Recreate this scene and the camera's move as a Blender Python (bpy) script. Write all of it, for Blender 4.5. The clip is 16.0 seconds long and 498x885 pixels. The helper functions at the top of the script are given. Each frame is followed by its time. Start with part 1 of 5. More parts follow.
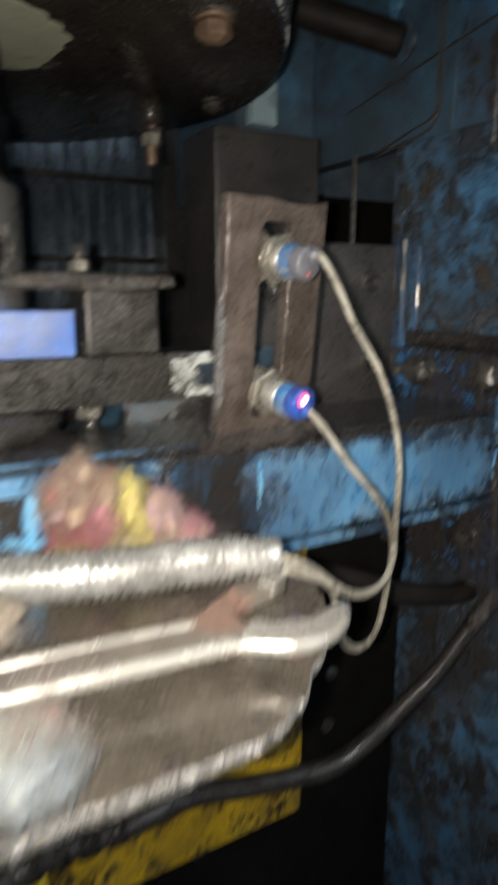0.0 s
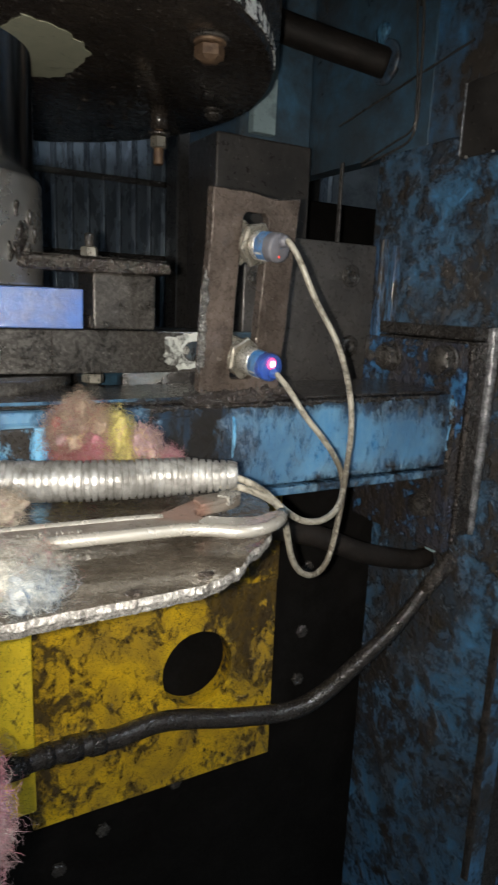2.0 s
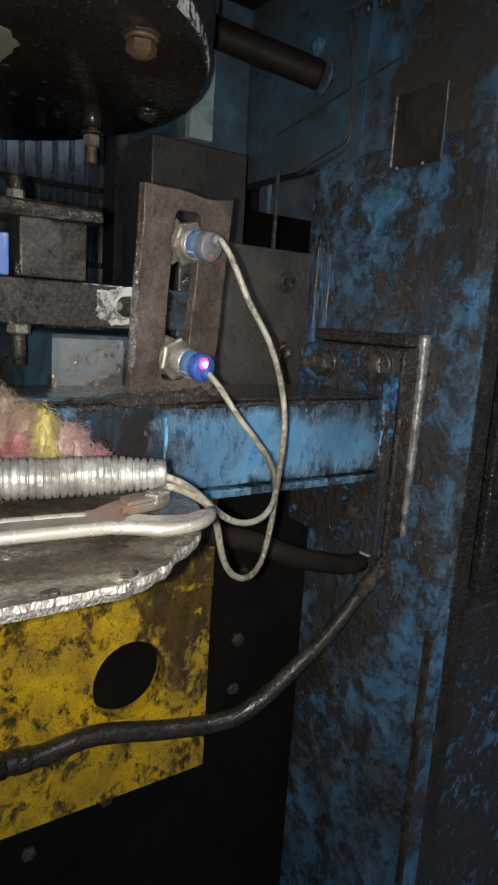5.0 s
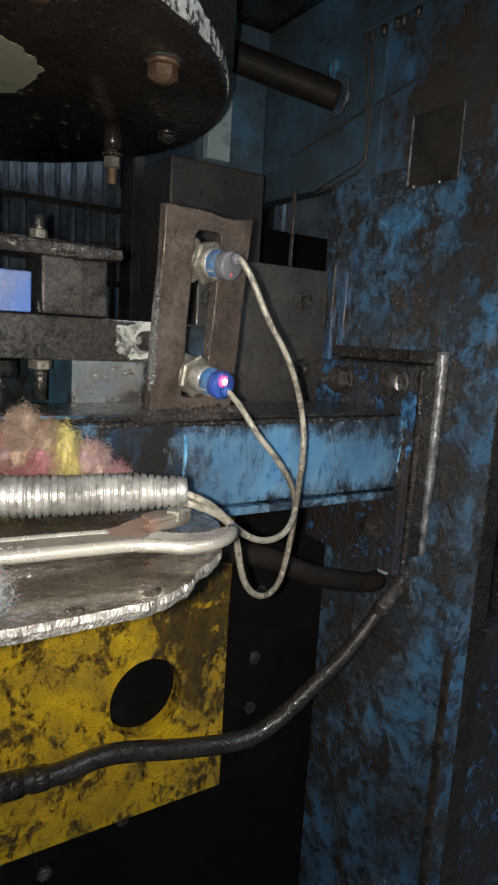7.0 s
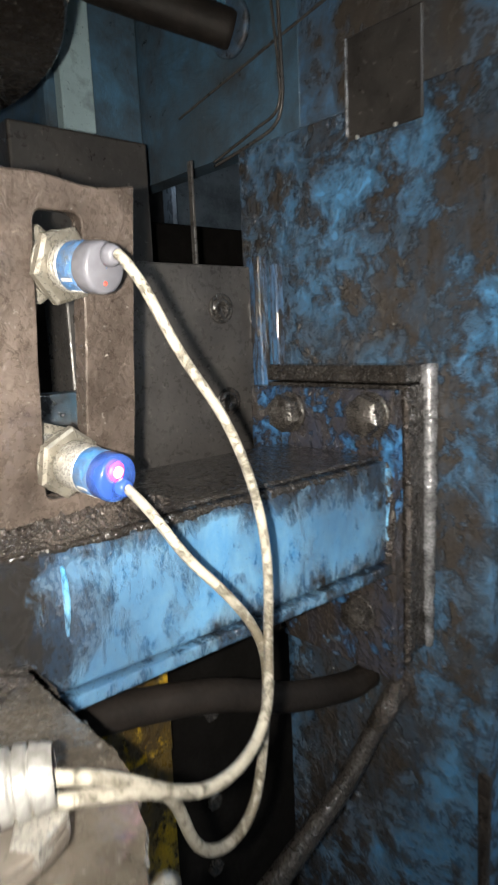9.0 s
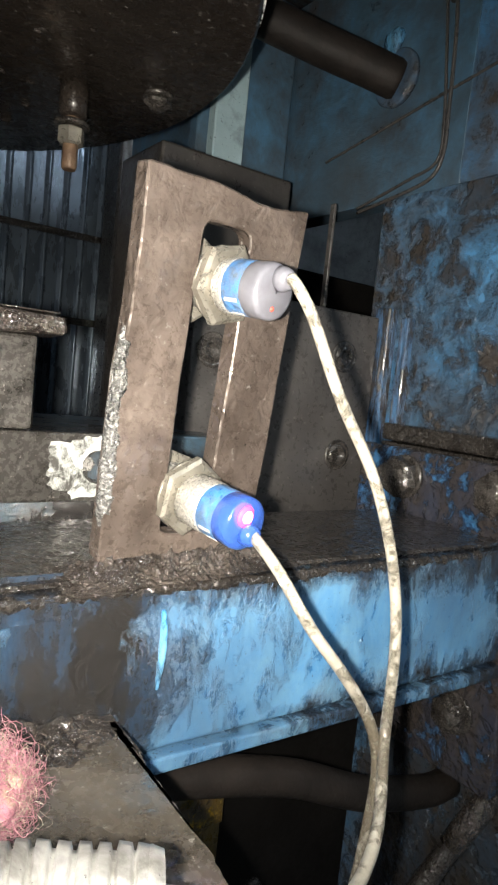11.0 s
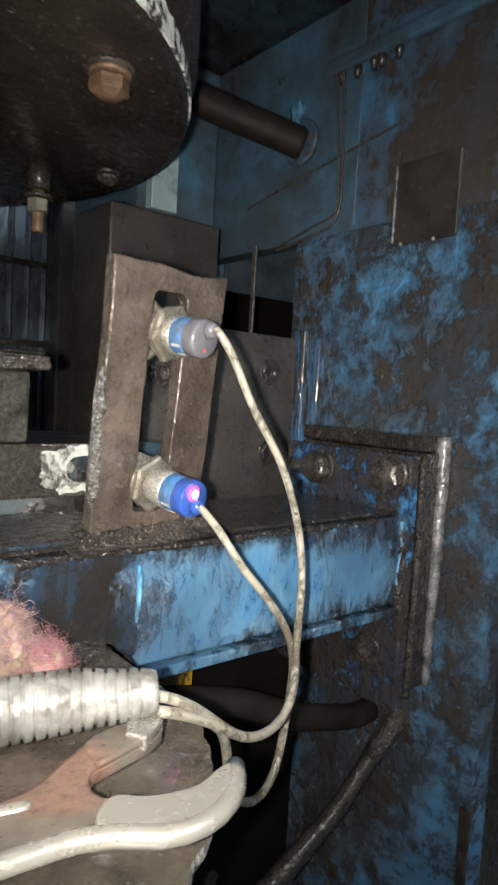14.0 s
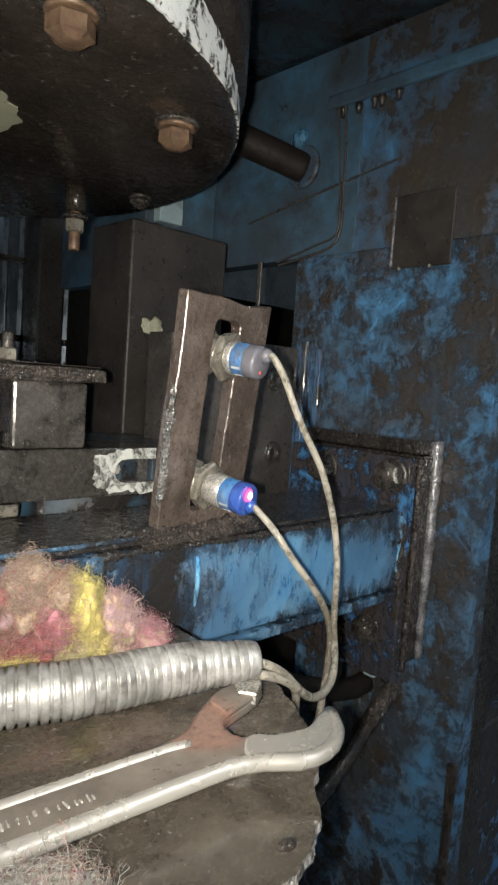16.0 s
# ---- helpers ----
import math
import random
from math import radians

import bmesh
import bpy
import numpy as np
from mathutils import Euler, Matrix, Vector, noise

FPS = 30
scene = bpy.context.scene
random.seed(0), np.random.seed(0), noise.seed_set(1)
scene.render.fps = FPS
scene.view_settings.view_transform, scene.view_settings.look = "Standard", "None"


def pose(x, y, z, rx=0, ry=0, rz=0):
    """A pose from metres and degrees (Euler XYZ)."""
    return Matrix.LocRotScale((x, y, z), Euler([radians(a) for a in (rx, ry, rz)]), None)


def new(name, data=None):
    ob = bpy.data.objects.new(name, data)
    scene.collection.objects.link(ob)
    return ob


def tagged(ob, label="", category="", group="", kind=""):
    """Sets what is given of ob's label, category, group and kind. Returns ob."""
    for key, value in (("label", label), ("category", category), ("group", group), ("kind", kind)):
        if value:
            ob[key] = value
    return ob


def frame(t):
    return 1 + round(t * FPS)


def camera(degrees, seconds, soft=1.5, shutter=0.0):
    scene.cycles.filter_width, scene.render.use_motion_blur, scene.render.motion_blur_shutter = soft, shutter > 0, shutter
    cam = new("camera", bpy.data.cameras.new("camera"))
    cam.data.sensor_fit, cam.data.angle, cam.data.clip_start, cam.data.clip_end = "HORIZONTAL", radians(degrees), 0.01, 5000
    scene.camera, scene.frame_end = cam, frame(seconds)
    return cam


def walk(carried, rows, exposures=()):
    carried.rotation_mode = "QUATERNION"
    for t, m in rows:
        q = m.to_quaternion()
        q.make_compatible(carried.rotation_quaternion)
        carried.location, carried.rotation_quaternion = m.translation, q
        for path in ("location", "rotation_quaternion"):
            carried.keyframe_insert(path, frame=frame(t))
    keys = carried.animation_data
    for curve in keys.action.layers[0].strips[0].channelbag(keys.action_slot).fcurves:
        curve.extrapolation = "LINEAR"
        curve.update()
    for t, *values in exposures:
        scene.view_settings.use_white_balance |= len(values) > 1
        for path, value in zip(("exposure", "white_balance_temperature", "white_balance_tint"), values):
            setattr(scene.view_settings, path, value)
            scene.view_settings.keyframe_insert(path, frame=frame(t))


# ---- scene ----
cam = camera(42.0, 16.0, soft=2.1, shutter=0.5)
PATH = [
    (0, (-0.1618, -0.3157, 1.0767), (-29.93, -12.85, 0.06)),
    (0.2, (-0.1795, -0.3535, 1.0660), (-25.87, -14.91, 0.70)),
    (0.5, (-0.1924, -0.3819, 1.0723), (-27.36, -12.87, 3.19)),
    (1, (-0.2018, -0.3744, 1.0654), (-23.34, -15.39, 2.39)),
    (1.5, (-0.1840, -0.3860, 1.0652), (-26.56, -13.41, 2.07)),
    (2, (-0.1765, -0.3863, 1.0585), (-29.13, -12.09, 2.42)),
    (2.5, (-0.1669, -0.3846, 1.0516), (-33.02, -12.71, 2.59)),
    (3, (-0.1669, -0.3881, 1.0546), (-33.79, -12.05, 3.30)),
    (3.5, (-0.1679, -0.3868, 1.0531), (-34.82, -12.39, 3.82)),
    (6, (-0.1707, -0.3851, 1.0497), (-33.68, -9.36, 3.49)),
    (6.5, (-0.1723, -0.3832, 1.0500), (-33.27, -9.27, 3.43)),
    (7, (-0.1726, -0.3843, 1.0506), (-33.05, -9.27, 3.37)),
    (7.5, (-0.1731, -0.3832, 1.0490), (-32.88, -9.32, 3.41)),
    (8, (-0.1738, -0.3820, 1.0488), (-32.85, -9.41, 3.59)),
    (8.5, (-0.1512, -0.3355, 1.0724), (-32.38, -6.30, -0.87)),
    (8.7, (-0.1297, -0.2924, 1.0749), (-36.73, -4.88, 1.09)),
    (9, (-0.0766, -0.2364, 1.0663), (-40.47, -9.10, -2.63)),
    (9.2, (-0.0733, -0.2219, 1.0657), (-42.40, -5.64, 0.88)),
    (9.5, (-0.0778, -0.2080, 1.0622), (-41.65, -3.73, 3.43)),
    (10, (-0.0827, -0.1991, 1.0645), (-35.49, -4.76, 6.91)),
    (12.5, (-0.0739, -0.1996, 1.0614), (-35.22, -5.54, 3.26)),
    (13, (-0.0660, -0.2139, 1.0646), (-33.72, -2.87, -1.20)),
    (13.5, (-0.0894, -0.2331, 1.0741), (-34.69, -6.57, 2.14)),
    (14, (-0.1332, -0.2764, 1.0681), (-39.20, -4.15, 3.29)),
    (14.5, (-0.1667, -0.2712, 1.0756), (-42.73, -2.10, 6.36)),
    (15, (-0.1939, -0.2744, 1.0768), (-46.20, -2.68, 5.82)),
    (15.5, (-0.2036, -0.2746, 1.0774), (-44.77, -3.17, 6.41)),
    (16, (-0.2039, -0.2788, 1.0791), (-43.85, -4.86, 3.98)),
]


def rows_of(offset):
    return [(t, pose(*eye, 90 + pitch, 0, yaw) @ pose(0, 0, 0, 0, 0, roll) @ offset) for t, eye, (yaw, pitch, roll) in PATH]


walk(cam, rows_of(pose(0, 0, 0)), [(0.0, 0.0), (8.3, 0.0), (9.3, 0.28), (10.0, 0.28), (12.5, 0.22), (14.0, 0.19), (16.0, 0.16)])

# ---- light: a dim hall, tube lamps behind, and the torch beside the lens (built below) ----
world = bpy.data.worlds.new("hall_air")
scene.world = world
world.use_nodes = True
world.node_tree.nodes["Background"].inputs["Color"].default_value = (0.35, 0.5, 0.75, 1)
world.node_tree.nodes["Background"].inputs["Strength"].default_value = 0.058
TORCH = 22200.0
TUBE = 46.0


# ---- materials ----
def nodes_of(name):
    m = bpy.data.materials.new(name)
    m.use_nodes = True
    nt = m.node_tree
    b = nt.nodes["Principled BSDF"]
    return m, nt, b


def coords(nt, local):
    if local:
        return nt.nodes.new("ShaderNodeTexCoord").outputs["Object"]
    return nt.nodes.new("ShaderNodeNewGeometry").outputs["Position"]


def noise_tex(nt, co, scale, detail=6.0, rough=0.6, stretch=None, distort=0.0):
    if stretch:
        mp = nt.nodes.new("ShaderNodeMapping")
        mp.inputs["Scale"].default_value = stretch
        nt.links.new(co, mp.inputs["Vector"])
        co = mp.outputs["Vector"]
    n = nt.nodes.new("ShaderNodeTexNoise")
    n.inputs["Scale"].default_value = scale
    n.inputs["Detail"].default_value = detail
    n.inputs["Roughness"].default_value = rough
    n.inputs["Distortion"].default_value = distort
    nt.links.new(co, n.inputs["Vector"])
    return n.outputs["Fac"]


def ramp(nt, fac, lo, hi, a=0.0, b=1.0):
    r = nt.nodes.new("ShaderNodeMapRange")
    r.inputs["From Min"].default_value = lo
    r.inputs["From Max"].default_value = hi
    r.inputs["To Min"].default_value = a
    r.inputs["To Max"].default_value = b
    nt.links.new(fac, r.inputs["Value"])
    return r.outputs["Result"]


def mixc(nt, fac, a, b):
    m = nt.nodes.new("ShaderNodeMix")
    m.data_type = "RGBA"
    for sock, v in ((m.inputs[6], a), (m.inputs[7], b)):
        if isinstance(v, tuple):
            sock.default_value = (*v, 1)
        else:
            nt.links.new(v, sock)
    if isinstance(fac, float):
        m.inputs[0].default_value = fac
    else:
        nt.links.new(fac, m.inputs[0])
    return m.outputs[2]


def mul(nt, a, b, op="MULTIPLY"):
    m = nt.nodes.new("ShaderNodeMath")
    m.operation = op
    m.use_clamp = True
    for sock, v in ((m.inputs[0], a), (m.inputs[1], b)):
        if isinstance(v, (int, float)):
            sock.default_value = v
        else:
            nt.links.new(v, sock)
    return m.outputs[0]


def bump(nt, b, height, strength, dist):
    n = nt.nodes.new("ShaderNodeBump")
    n.inputs["Strength"].default_value = strength
    n.inputs["Distance"].default_value = dist
    nt.links.new(height, n.inputs["Height"])
    nt.links.new(n.outputs["Normal"], b.inputs["Normal"])
    nt.links.new(n.outputs["Normal"], b.inputs["Coat Normal"])


def set_in(nt, b, name, v):
    if isinstance(v, (int, float)):
        b.inputs[name].default_value = v
    elif isinstance(v, tuple):
        b.inputs[name].default_value = (*v, 1)
    else:
        nt.links.new(v, b.inputs[name])


def zone_mask(nt, co, zones, wob):
    """Soft-edged stains: 1 inside ellipsoids (centre, radii, amount), broken up by noise."""
    total = None
    for c, r, amount in zones:
        sub = nt.nodes.new("ShaderNodeVectorMath")
        sub.operation = "SUBTRACT"
        sub.inputs[1].default_value = c
        nt.links.new(co, sub.inputs[0])
        div = nt.nodes.new("ShaderNodeVectorMath")
        div.operation = "DIVIDE"
        div.inputs[1].default_value = r
        nt.links.new(sub.outputs["Vector"], div.inputs[0])
        ln = nt.nodes.new("ShaderNodeVectorMath")
        ln.operation = "LENGTH"
        nt.links.new(div.outputs["Vector"], ln.inputs[0])
        m = mul(nt, ramp(nt, ln.outputs["Value"], 0.45, 1.15, 1.0, 0.0), amount)
        total = m if total is None else mul(nt, total, m, "ADD")
    return total


def painted(name, paint, pale, dirt, cover=0.5, scale=22.0, soft=0.06, rough=(0.35, 0.5), stretch=None, local=False, chips=0.62, film=0.35, scratch=0.0, relief=0.0012, zones=(), swirl=0.9, bare=None, thin=0.0):
    """Old paint with grease lying over it in patches, smears and specks, a thin muddy film and chips through it."""
    m, nt, b = nodes_of(name)
    co = coords(nt, local)
    big = noise_tex(nt, co, scale, 10, 0.68, stretch, swirl)
    mid = noise_tex(nt, co, scale * 3.1, 9, 0.72, stretch, swirl * 0.8)
    wide = noise_tex(nt, co, scale * 0.45, 6, 0.6, stretch, 0.8)
    fine = noise_tex(nt, co, scale * 16, 4, 0.7)
    ridge = noise_tex(nt, co, scale * 4.2, 2, 0.45, stretch, 0.6)
    tone = mixc(nt, ramp(nt, mid, 0.32, 0.70), paint, pale)
    mud = tuple(0.35 * p + 0.65 * (d + 0.03) for p, d in zip(paint, dirt))
    tone = mixc(nt, mul(nt, ramp(nt, wide, 0.42, 0.66), film), tone, mud)
    if bare:
        tone = mixc(nt, ramp(nt, ridge, 0.62, 0.68), tone, bare)
    both = mul(nt, mul(nt, big, 0.62), mul(nt, mid, 0.38), "ADD")
    if zones:
        both = mul(nt, both, mul(nt, zone_mask(nt, co, zones, mid), 0.2), "SUBTRACT")
    greasy = ramp(nt, both, cover - soft, cover + soft, 1.0, 0.0)
    specks = ramp(nt, fine, chips, chips + 0.05)
    col = mixc(nt, mul(nt, specks, 0.75), tone, dirt)
    if scratch:
        s1 = noise_tex(nt, co, scale * 1.5, 2, 0.5, None, 1.5)
        s2 = noise_tex(nt, co, scale * 2.6, 2, 0.5, (1.0, 1.0, 1.6), 1.2)
        s3 = noise_tex(nt, co, scale * 1.1, 4, 0.6)
        c1 = mul(nt, ramp(nt, s1, 0.5, 0.512, 1.0, 0.0), ramp(nt, s1, 0.488, 0.498))
        c2 = mul(nt, ramp(nt, s2, 0.5, 0.512, 1.0, 0.0), ramp(nt, s2, 0.488, 0.498))
        line = mul(nt, mul(nt, c1, c2, "ADD"), ramp(nt, s3, 0.44, 0.54))
        col = mixc(nt, mul(nt, line, scratch), col, dirt)
    grime = mixc(nt, ramp(nt, fine, 0.3, 0.7), dirt, tuple(min(1.0, c * 1.7) for c in dirt))
    if thin:
        smear = mul(nt, ramp(nt, noise_tex(nt, co, scale * 1.7, 8, 0.7, (1.0, 1.0, 0.6), 0.3), 0.44, 0.66), thin)
        grime = mixc(nt, smear, grime, tuple(0.45 * d + 0.42 * p for d, p in zip(dirt, paint)))
    col = mixc(nt, greasy, col, grime)
    set_in(nt, b, "Base Color", col)
    set_in(nt, b, "Roughness", mul(nt, ramp(nt, greasy, 0, 1, rough[0], rough[1]), ramp(nt, mid, 0.3, 0.7, 0.7, 1.3)))
    high = mul(nt, mul(nt, greasy, 0.35), mul(nt, mul(nt, ridge, mul(nt, ramp(nt, greasy, 0, 1, 0.12, 0.6), 1.0)), mul(nt, fine, 0.03), "ADD"), "ADD")
    set_in(nt, b, "Coat Weight", ramp(nt, greasy, 0, 1, 0.15, 0.8))
    b.inputs["Coat Roughness"].default_value = 0.12
    bump(nt, b, high, 0.8, relief)
    return m


def metal(name, a, c, rough=0.35, metallic=0.85, scale=60.0, stretch=None, bumpy=0.3, local=False, spread=0.2, specks=0.0, streak=0.0, relief=0.0010, wet=0.0):
    m, nt, b = nodes_of(name)
    co = coords(nt, local)
    n1 = noise_tex(nt, co, scale, 8, 0.65, stretch, 0.4)
    n2 = noise_tex(nt, co, scale * 6, 5, 0.7, stretch)
    wide = noise_tex(nt, co, scale * 0.3, 5, 0.6, stretch, 0.5)
    col = mixc(nt, ramp(nt, n1, 0.35, 0.66), a, c)
    col = mixc(nt, mul(nt, ramp(nt, wide, 0.40, 0.68), 0.45), col, tuple(v * 0.55 for v in a))
    rgh = ramp(nt, n2, 0.3, 0.7, max(0.03, rough - spread), rough + spread)
    # Pale spots in the colour stand in for wet glints and light speckle.
    if specks:
        n3 = noise_tex(nt, co, scale * 11, 3, 0.6)
        glint = ramp(nt, n3, 0.65, 0.71)
        col = mixc(nt, mul(nt, glint, specks), col, (0.55, 0.52, 0.48))
        rgh = mul(nt, rgh, ramp(nt, glint, 0, 1, 1.0, 0.45))
    set_in(nt, b, "Base Color", col)
    set_in(nt, b, "Metallic", metallic)
    set_in(nt, b, "Roughness", rgh)
    if streak:
        set_in(nt, b, "Anisotropic", streak)
        set_in(nt, b, "Anisotropic Rotation", 0.25)
        tg = nt.nodes.new("ShaderNodeTangent")
        tg.direction_type, tg.axis = "RADIAL", "Z"
        nt.links.new(tg.outputs["Tangent"], b.inputs["Tangent"])
    n4 = noise_tex(nt, co, scale * 3.4, 2, 0.45, stretch, 0.5)
    bump(nt, b, mul(nt, mul(nt, n2, 0.10), mul(nt, n4, 0.8), "ADD"), bumpy, relief)
    b.inputs["Coat Weight"].default_value = wet
    b.inputs["Coat Roughness"].default_value = 0.09
    return m


def plain(name, col, rough=0.5, metallic=0.0, var=0.25, scale=90.0, local=True, coat=0.0):
    m, nt, b = nodes_of(name)
    co = coords(nt, local)
    n = noise_tex(nt, co, scale, 6, 0.65)
    set_in(nt, b, "Base Color", mixc(nt, ramp(nt, n, 0.3, 0.7), tuple(v * (1 - var) for v in col), tuple(min(1, v * (1 + var)) for v in col)))
    set_in(nt, b, "Roughness", ramp(nt, n, 0.3, 0.7, rough * 0.8, min(1, rough * 1.2)))
    set_in(nt, b, "Metallic", metallic)
    set_in(nt, b, "Coat Weight", coat)
    bump(nt, b, n, 0.15, 0.0004)
    return m


def glow(name, col, strength):
    m, nt, b = nodes_of(name)
    b.inputs["Base Color"].default_value = (*col, 1)
    b.inputs["Emission Color"].default_value = (*col, 1)
    b.inputs["Emission Strength"].default_value = strength
    return m


BLACK = (0.030, 0.025, 0.021)
M = {}
M["blue_beam"] = painted("beam_blue_paint", (0.045, 0.185, 0.40), (0.15, 0.30, 0.43), (0.014, 0.013, 0.0125), thin=0.4, cover=0.44, scale=34, soft=0.075, rough=(0.34, 0.2), stretch=(1, 1, 0.6), film=0.85, relief=0.0025, swirl=0.35, zones=[((-0.016, -0.011, 0.962), (0.050, 0.06, 0.044), 1.0), ((0.03, -0.011, 0.998), (0.12, 0.05, 0.014), 0.62), ((0.165, -0.011, 0.992), (0.09, 0.05, 0.018), 0.62), ((0.215, -0.011, 0.955), (0.016, 0.05, 0.04), 0.5), ((0.16, -0.012, 0.932), (0.12, 0.05, 0.014), 0.6)])
M["blue_left"] = painted("bright_blue_paint", (0.04, 0.36, 0.80), (0.22, 0.46, 0.62), (0.022, 0.02, 0.019), cover=0.49, scale=34, soft=0.045, rough=(0.36, 0.22), stretch=(1, 1, 0.5), zones=[((-0.03, -0.013, 0.962), (0.03, 0.05, 0.03), 0.8)])
M["blue_column"] = painted("column_blue_paint", (0.062, 0.165, 0.295), (0.085, 0.28, 0.54), (0.030, 0.026, 0.023), cover=0.508, scale=25, soft=0.07, rough=(0.34, 0.22), chips=0.60, film=0.95, relief=0.005, swirl=0.5, thin=0.5, zones=[((0.255, -0.045, 1.16), (0.05, 0.03, 0.12), 0.4), ((0.255, 0.03, 1.085), (0.05, 0.055, 0.028), 0.35), ((0.255, 0.05, 0.80), (0.05, 0.06, 0.09), 0.45), ((0.255, 0.08, 0.66), (0.05, 0.05, 0.09), 0.35), ((0.255, -0.02, 1.03), (0.05, 0.02, 0.10), 0.3)])
M["blue_upper"] = painted("upper_blue_paint", (0.062, 0.135, 0.20), (0.072, 0.20, 0.35), (0.032, 0.029, 0.027), cover=0.49, scale=13, soft=0.14, rough=(0.42, 0.32), chips=0.66, film=0.7, relief=0.0018, swirl=0.3, thin=0.8)
M["blue_head"] = painted("greasy_head_paint", (0.055, 0.135, 0.23), (0.07, 0.22, 0.44), (0.040, 0.034, 0.029), cover=0.515, scale=15, soft=0.08, rough=(0.40, 0.26), chips=0.64, film=0.9, relief=0.0022, swirl=0.35, thin=0.35, zones=[((0.255, -0.005, 1.235), (0.05, 0.055, 0.09), 0.6), ((0.255, -0.045, 1.34), (0.05, 0.045, 0.06), 0.5)])
M["blue_edge"] = painted("worn_edge_blue_paint", (0.05, 0.19, 0.44), (0.09, 0.28, 0.56), (0.03, 0.027, 0.025), cover=0.50, scale=40, soft=0.05, rough=(0.34, 0.24), stretch=(1, 1, 0.25), film=0.5)
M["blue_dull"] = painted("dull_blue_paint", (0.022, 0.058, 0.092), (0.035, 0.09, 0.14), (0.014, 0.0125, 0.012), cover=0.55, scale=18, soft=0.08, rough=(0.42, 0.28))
M["yellow"] = painted("yellow_paint", (0.66, 0.41, 0.009), (0.76, 0.50, 0.02), (0.040, 0.027, 0.012), cover=0.452, scale=46, soft=0.03, rough=(0.38, 0.3), chips=0.57, film=0.85, scratch=1.0, stretch=(1, 1, 0.7), swirl=0.4, thin=0.35, relief=0.002, zones=[((0.10, 0.09, 0.80), (0.05, 0.06, 0.10), 0.55), ((0.02, 0.09, 0.925), (0.16, 0.06, 0.022), 0.5), ((-0.09, 0.09, 0.70), (0.03, 0.06, 0.09), 0.35)])
# The plate's yellow made paler: light on the front bar is in the colour.
M["yellow_lit"] = painted("lit_yellow_paint", (0.80, 0.58, 0.02), (0.88, 0.68, 0.05), (0.07, 0.045, 0.01), cover=0.40, scale=60, soft=0.04, rough=(0.45, 0.5), scratch=0.7)
M["grease"] = metal("greasy_black_steel", (0.016, 0.0135, 0.012), (0.042, 0.037, 0.033), rough=0.22, metallic=0.1, scale=60, bumpy=1.0, wet=0.9, specks=0.3, relief=0.0035)
M["disc_face"] = metal("oily_dark_plate", (0.021, 0.017, 0.0145), (0.033, 0.0265, 0.0215), rough=0.26, metallic=0.05, scale=34, bumpy=0.9, wet=0.45, specks=0.3, relief=0.0010, spread=0.14)
M["bracket"] = metal("oily_brown_steel", (0.060, 0.046, 0.038), (0.138, 0.110, 0.094), rough=0.33, metallic=0.22, scale=55, bumpy=1.0, wet=0.8, specks=0.4, relief=0.0014, spread=0.24)
M["weld"] = metal("oily_weld", (0.022, 0.018, 0.016), (0.095, 0.080, 0.070), rough=0.15, metallic=0.25, scale=120, bumpy=1.0, spread=0.08, wet=1.0, specks=0.8, relief=0.003)
M["cut_edge"] = metal("flame_cut_edge", (0.20, 0.19, 0.18), (0.60, 0.585, 0.565), rough=0.28, metallic=0.5, scale=190, stretch=(1, 1, 0.5), bumpy=1.0, specks=0.6, relief=0.0025)
M["table"] = metal("oily_table_steel", (0.056, 0.048, 0.038), (0.140, 0.120, 0.096), rough=0.25, metallic=0.2, scale=42, bumpy=0.8, wet=0.9, specks=0.6, relief=0.0006, spread=0.16)
M["plate_grey"] = metal("dark_grey_plate", (0.050, 0.046, 0.044), (0.085, 0.080, 0.076), rough=0.34, metallic=0.15, scale=30, bumpy=0.8, wet=0.35, specks=0.3, relief=0.0012)
M["dark_wall"] = metal("sooty_wall", (0.02, 0.02, 0.021), (0.035, 0.033, 0.034), rough=0.7, metallic=0.0, scale=9, bumpy=0.3)
# Near-black with little sheen: unlit depth put into the colour.
M["unlit_black"] = metal("unlit_depth", (0.004, 0.0035, 0.003), (0.009, 0.008, 0.0075), rough=0.85, metallic=0.0, scale=40, bumpy=0.4, spread=0.1)
M["unlit_black"].node_tree.nodes["Principled BSDF"].inputs["Specular IOR Level"].default_value = 0.12
M["guide_dark"] = metal("sooty_guide_steel", (0.026, 0.0235, 0.022), (0.050, 0.045, 0.041), rough=0.4, metallic=0.12, scale=26, bumpy=0.7, wet=0.3, specks=0.2, relief=0.0012)
M["lever"] = metal("oily_lever_steel", (0.036, 0.033, 0.030), (0.12, 0.112, 0.104), rough=0.27, metallic=0.35, scale=60, bumpy=0.7, local=True, wet=0.9, specks=0.7, relief=0.0006)
M["white_dab"] = painted("white_paint_dab", (0.46, 0.48, 0.45), (0.62, 0.63, 0.60), (0.05, 0.048, 0.043), cover=0.475, scale=60, soft=0.04, local=True, film=0.1)
M["chrome"] = metal("hard_chrome", (0.76, 0.77, 0.79), (0.82, 0.83, 0.85), rough=0.19, metallic=1.0, scale=5, stretch=(1, 1, 3), bumpy=0.01, local=True, spread=0.02, streak=0.97)
M["collar"] = metal("satin_collar_steel", (0.60, 0.59, 0.57), (0.80, 0.79, 0.76), rough=0.34, metallic=0.85, scale=5, stretch=(1, 1, 1.5), bumpy=0.015, local=True, streak=0.95)
M["zinc"] = metal("plated_nut", (0.22, 0.20, 0.165), (0.52, 0.49, 0.42), rough=0.33, metallic=0.65, scale=55, bumpy=0.2)
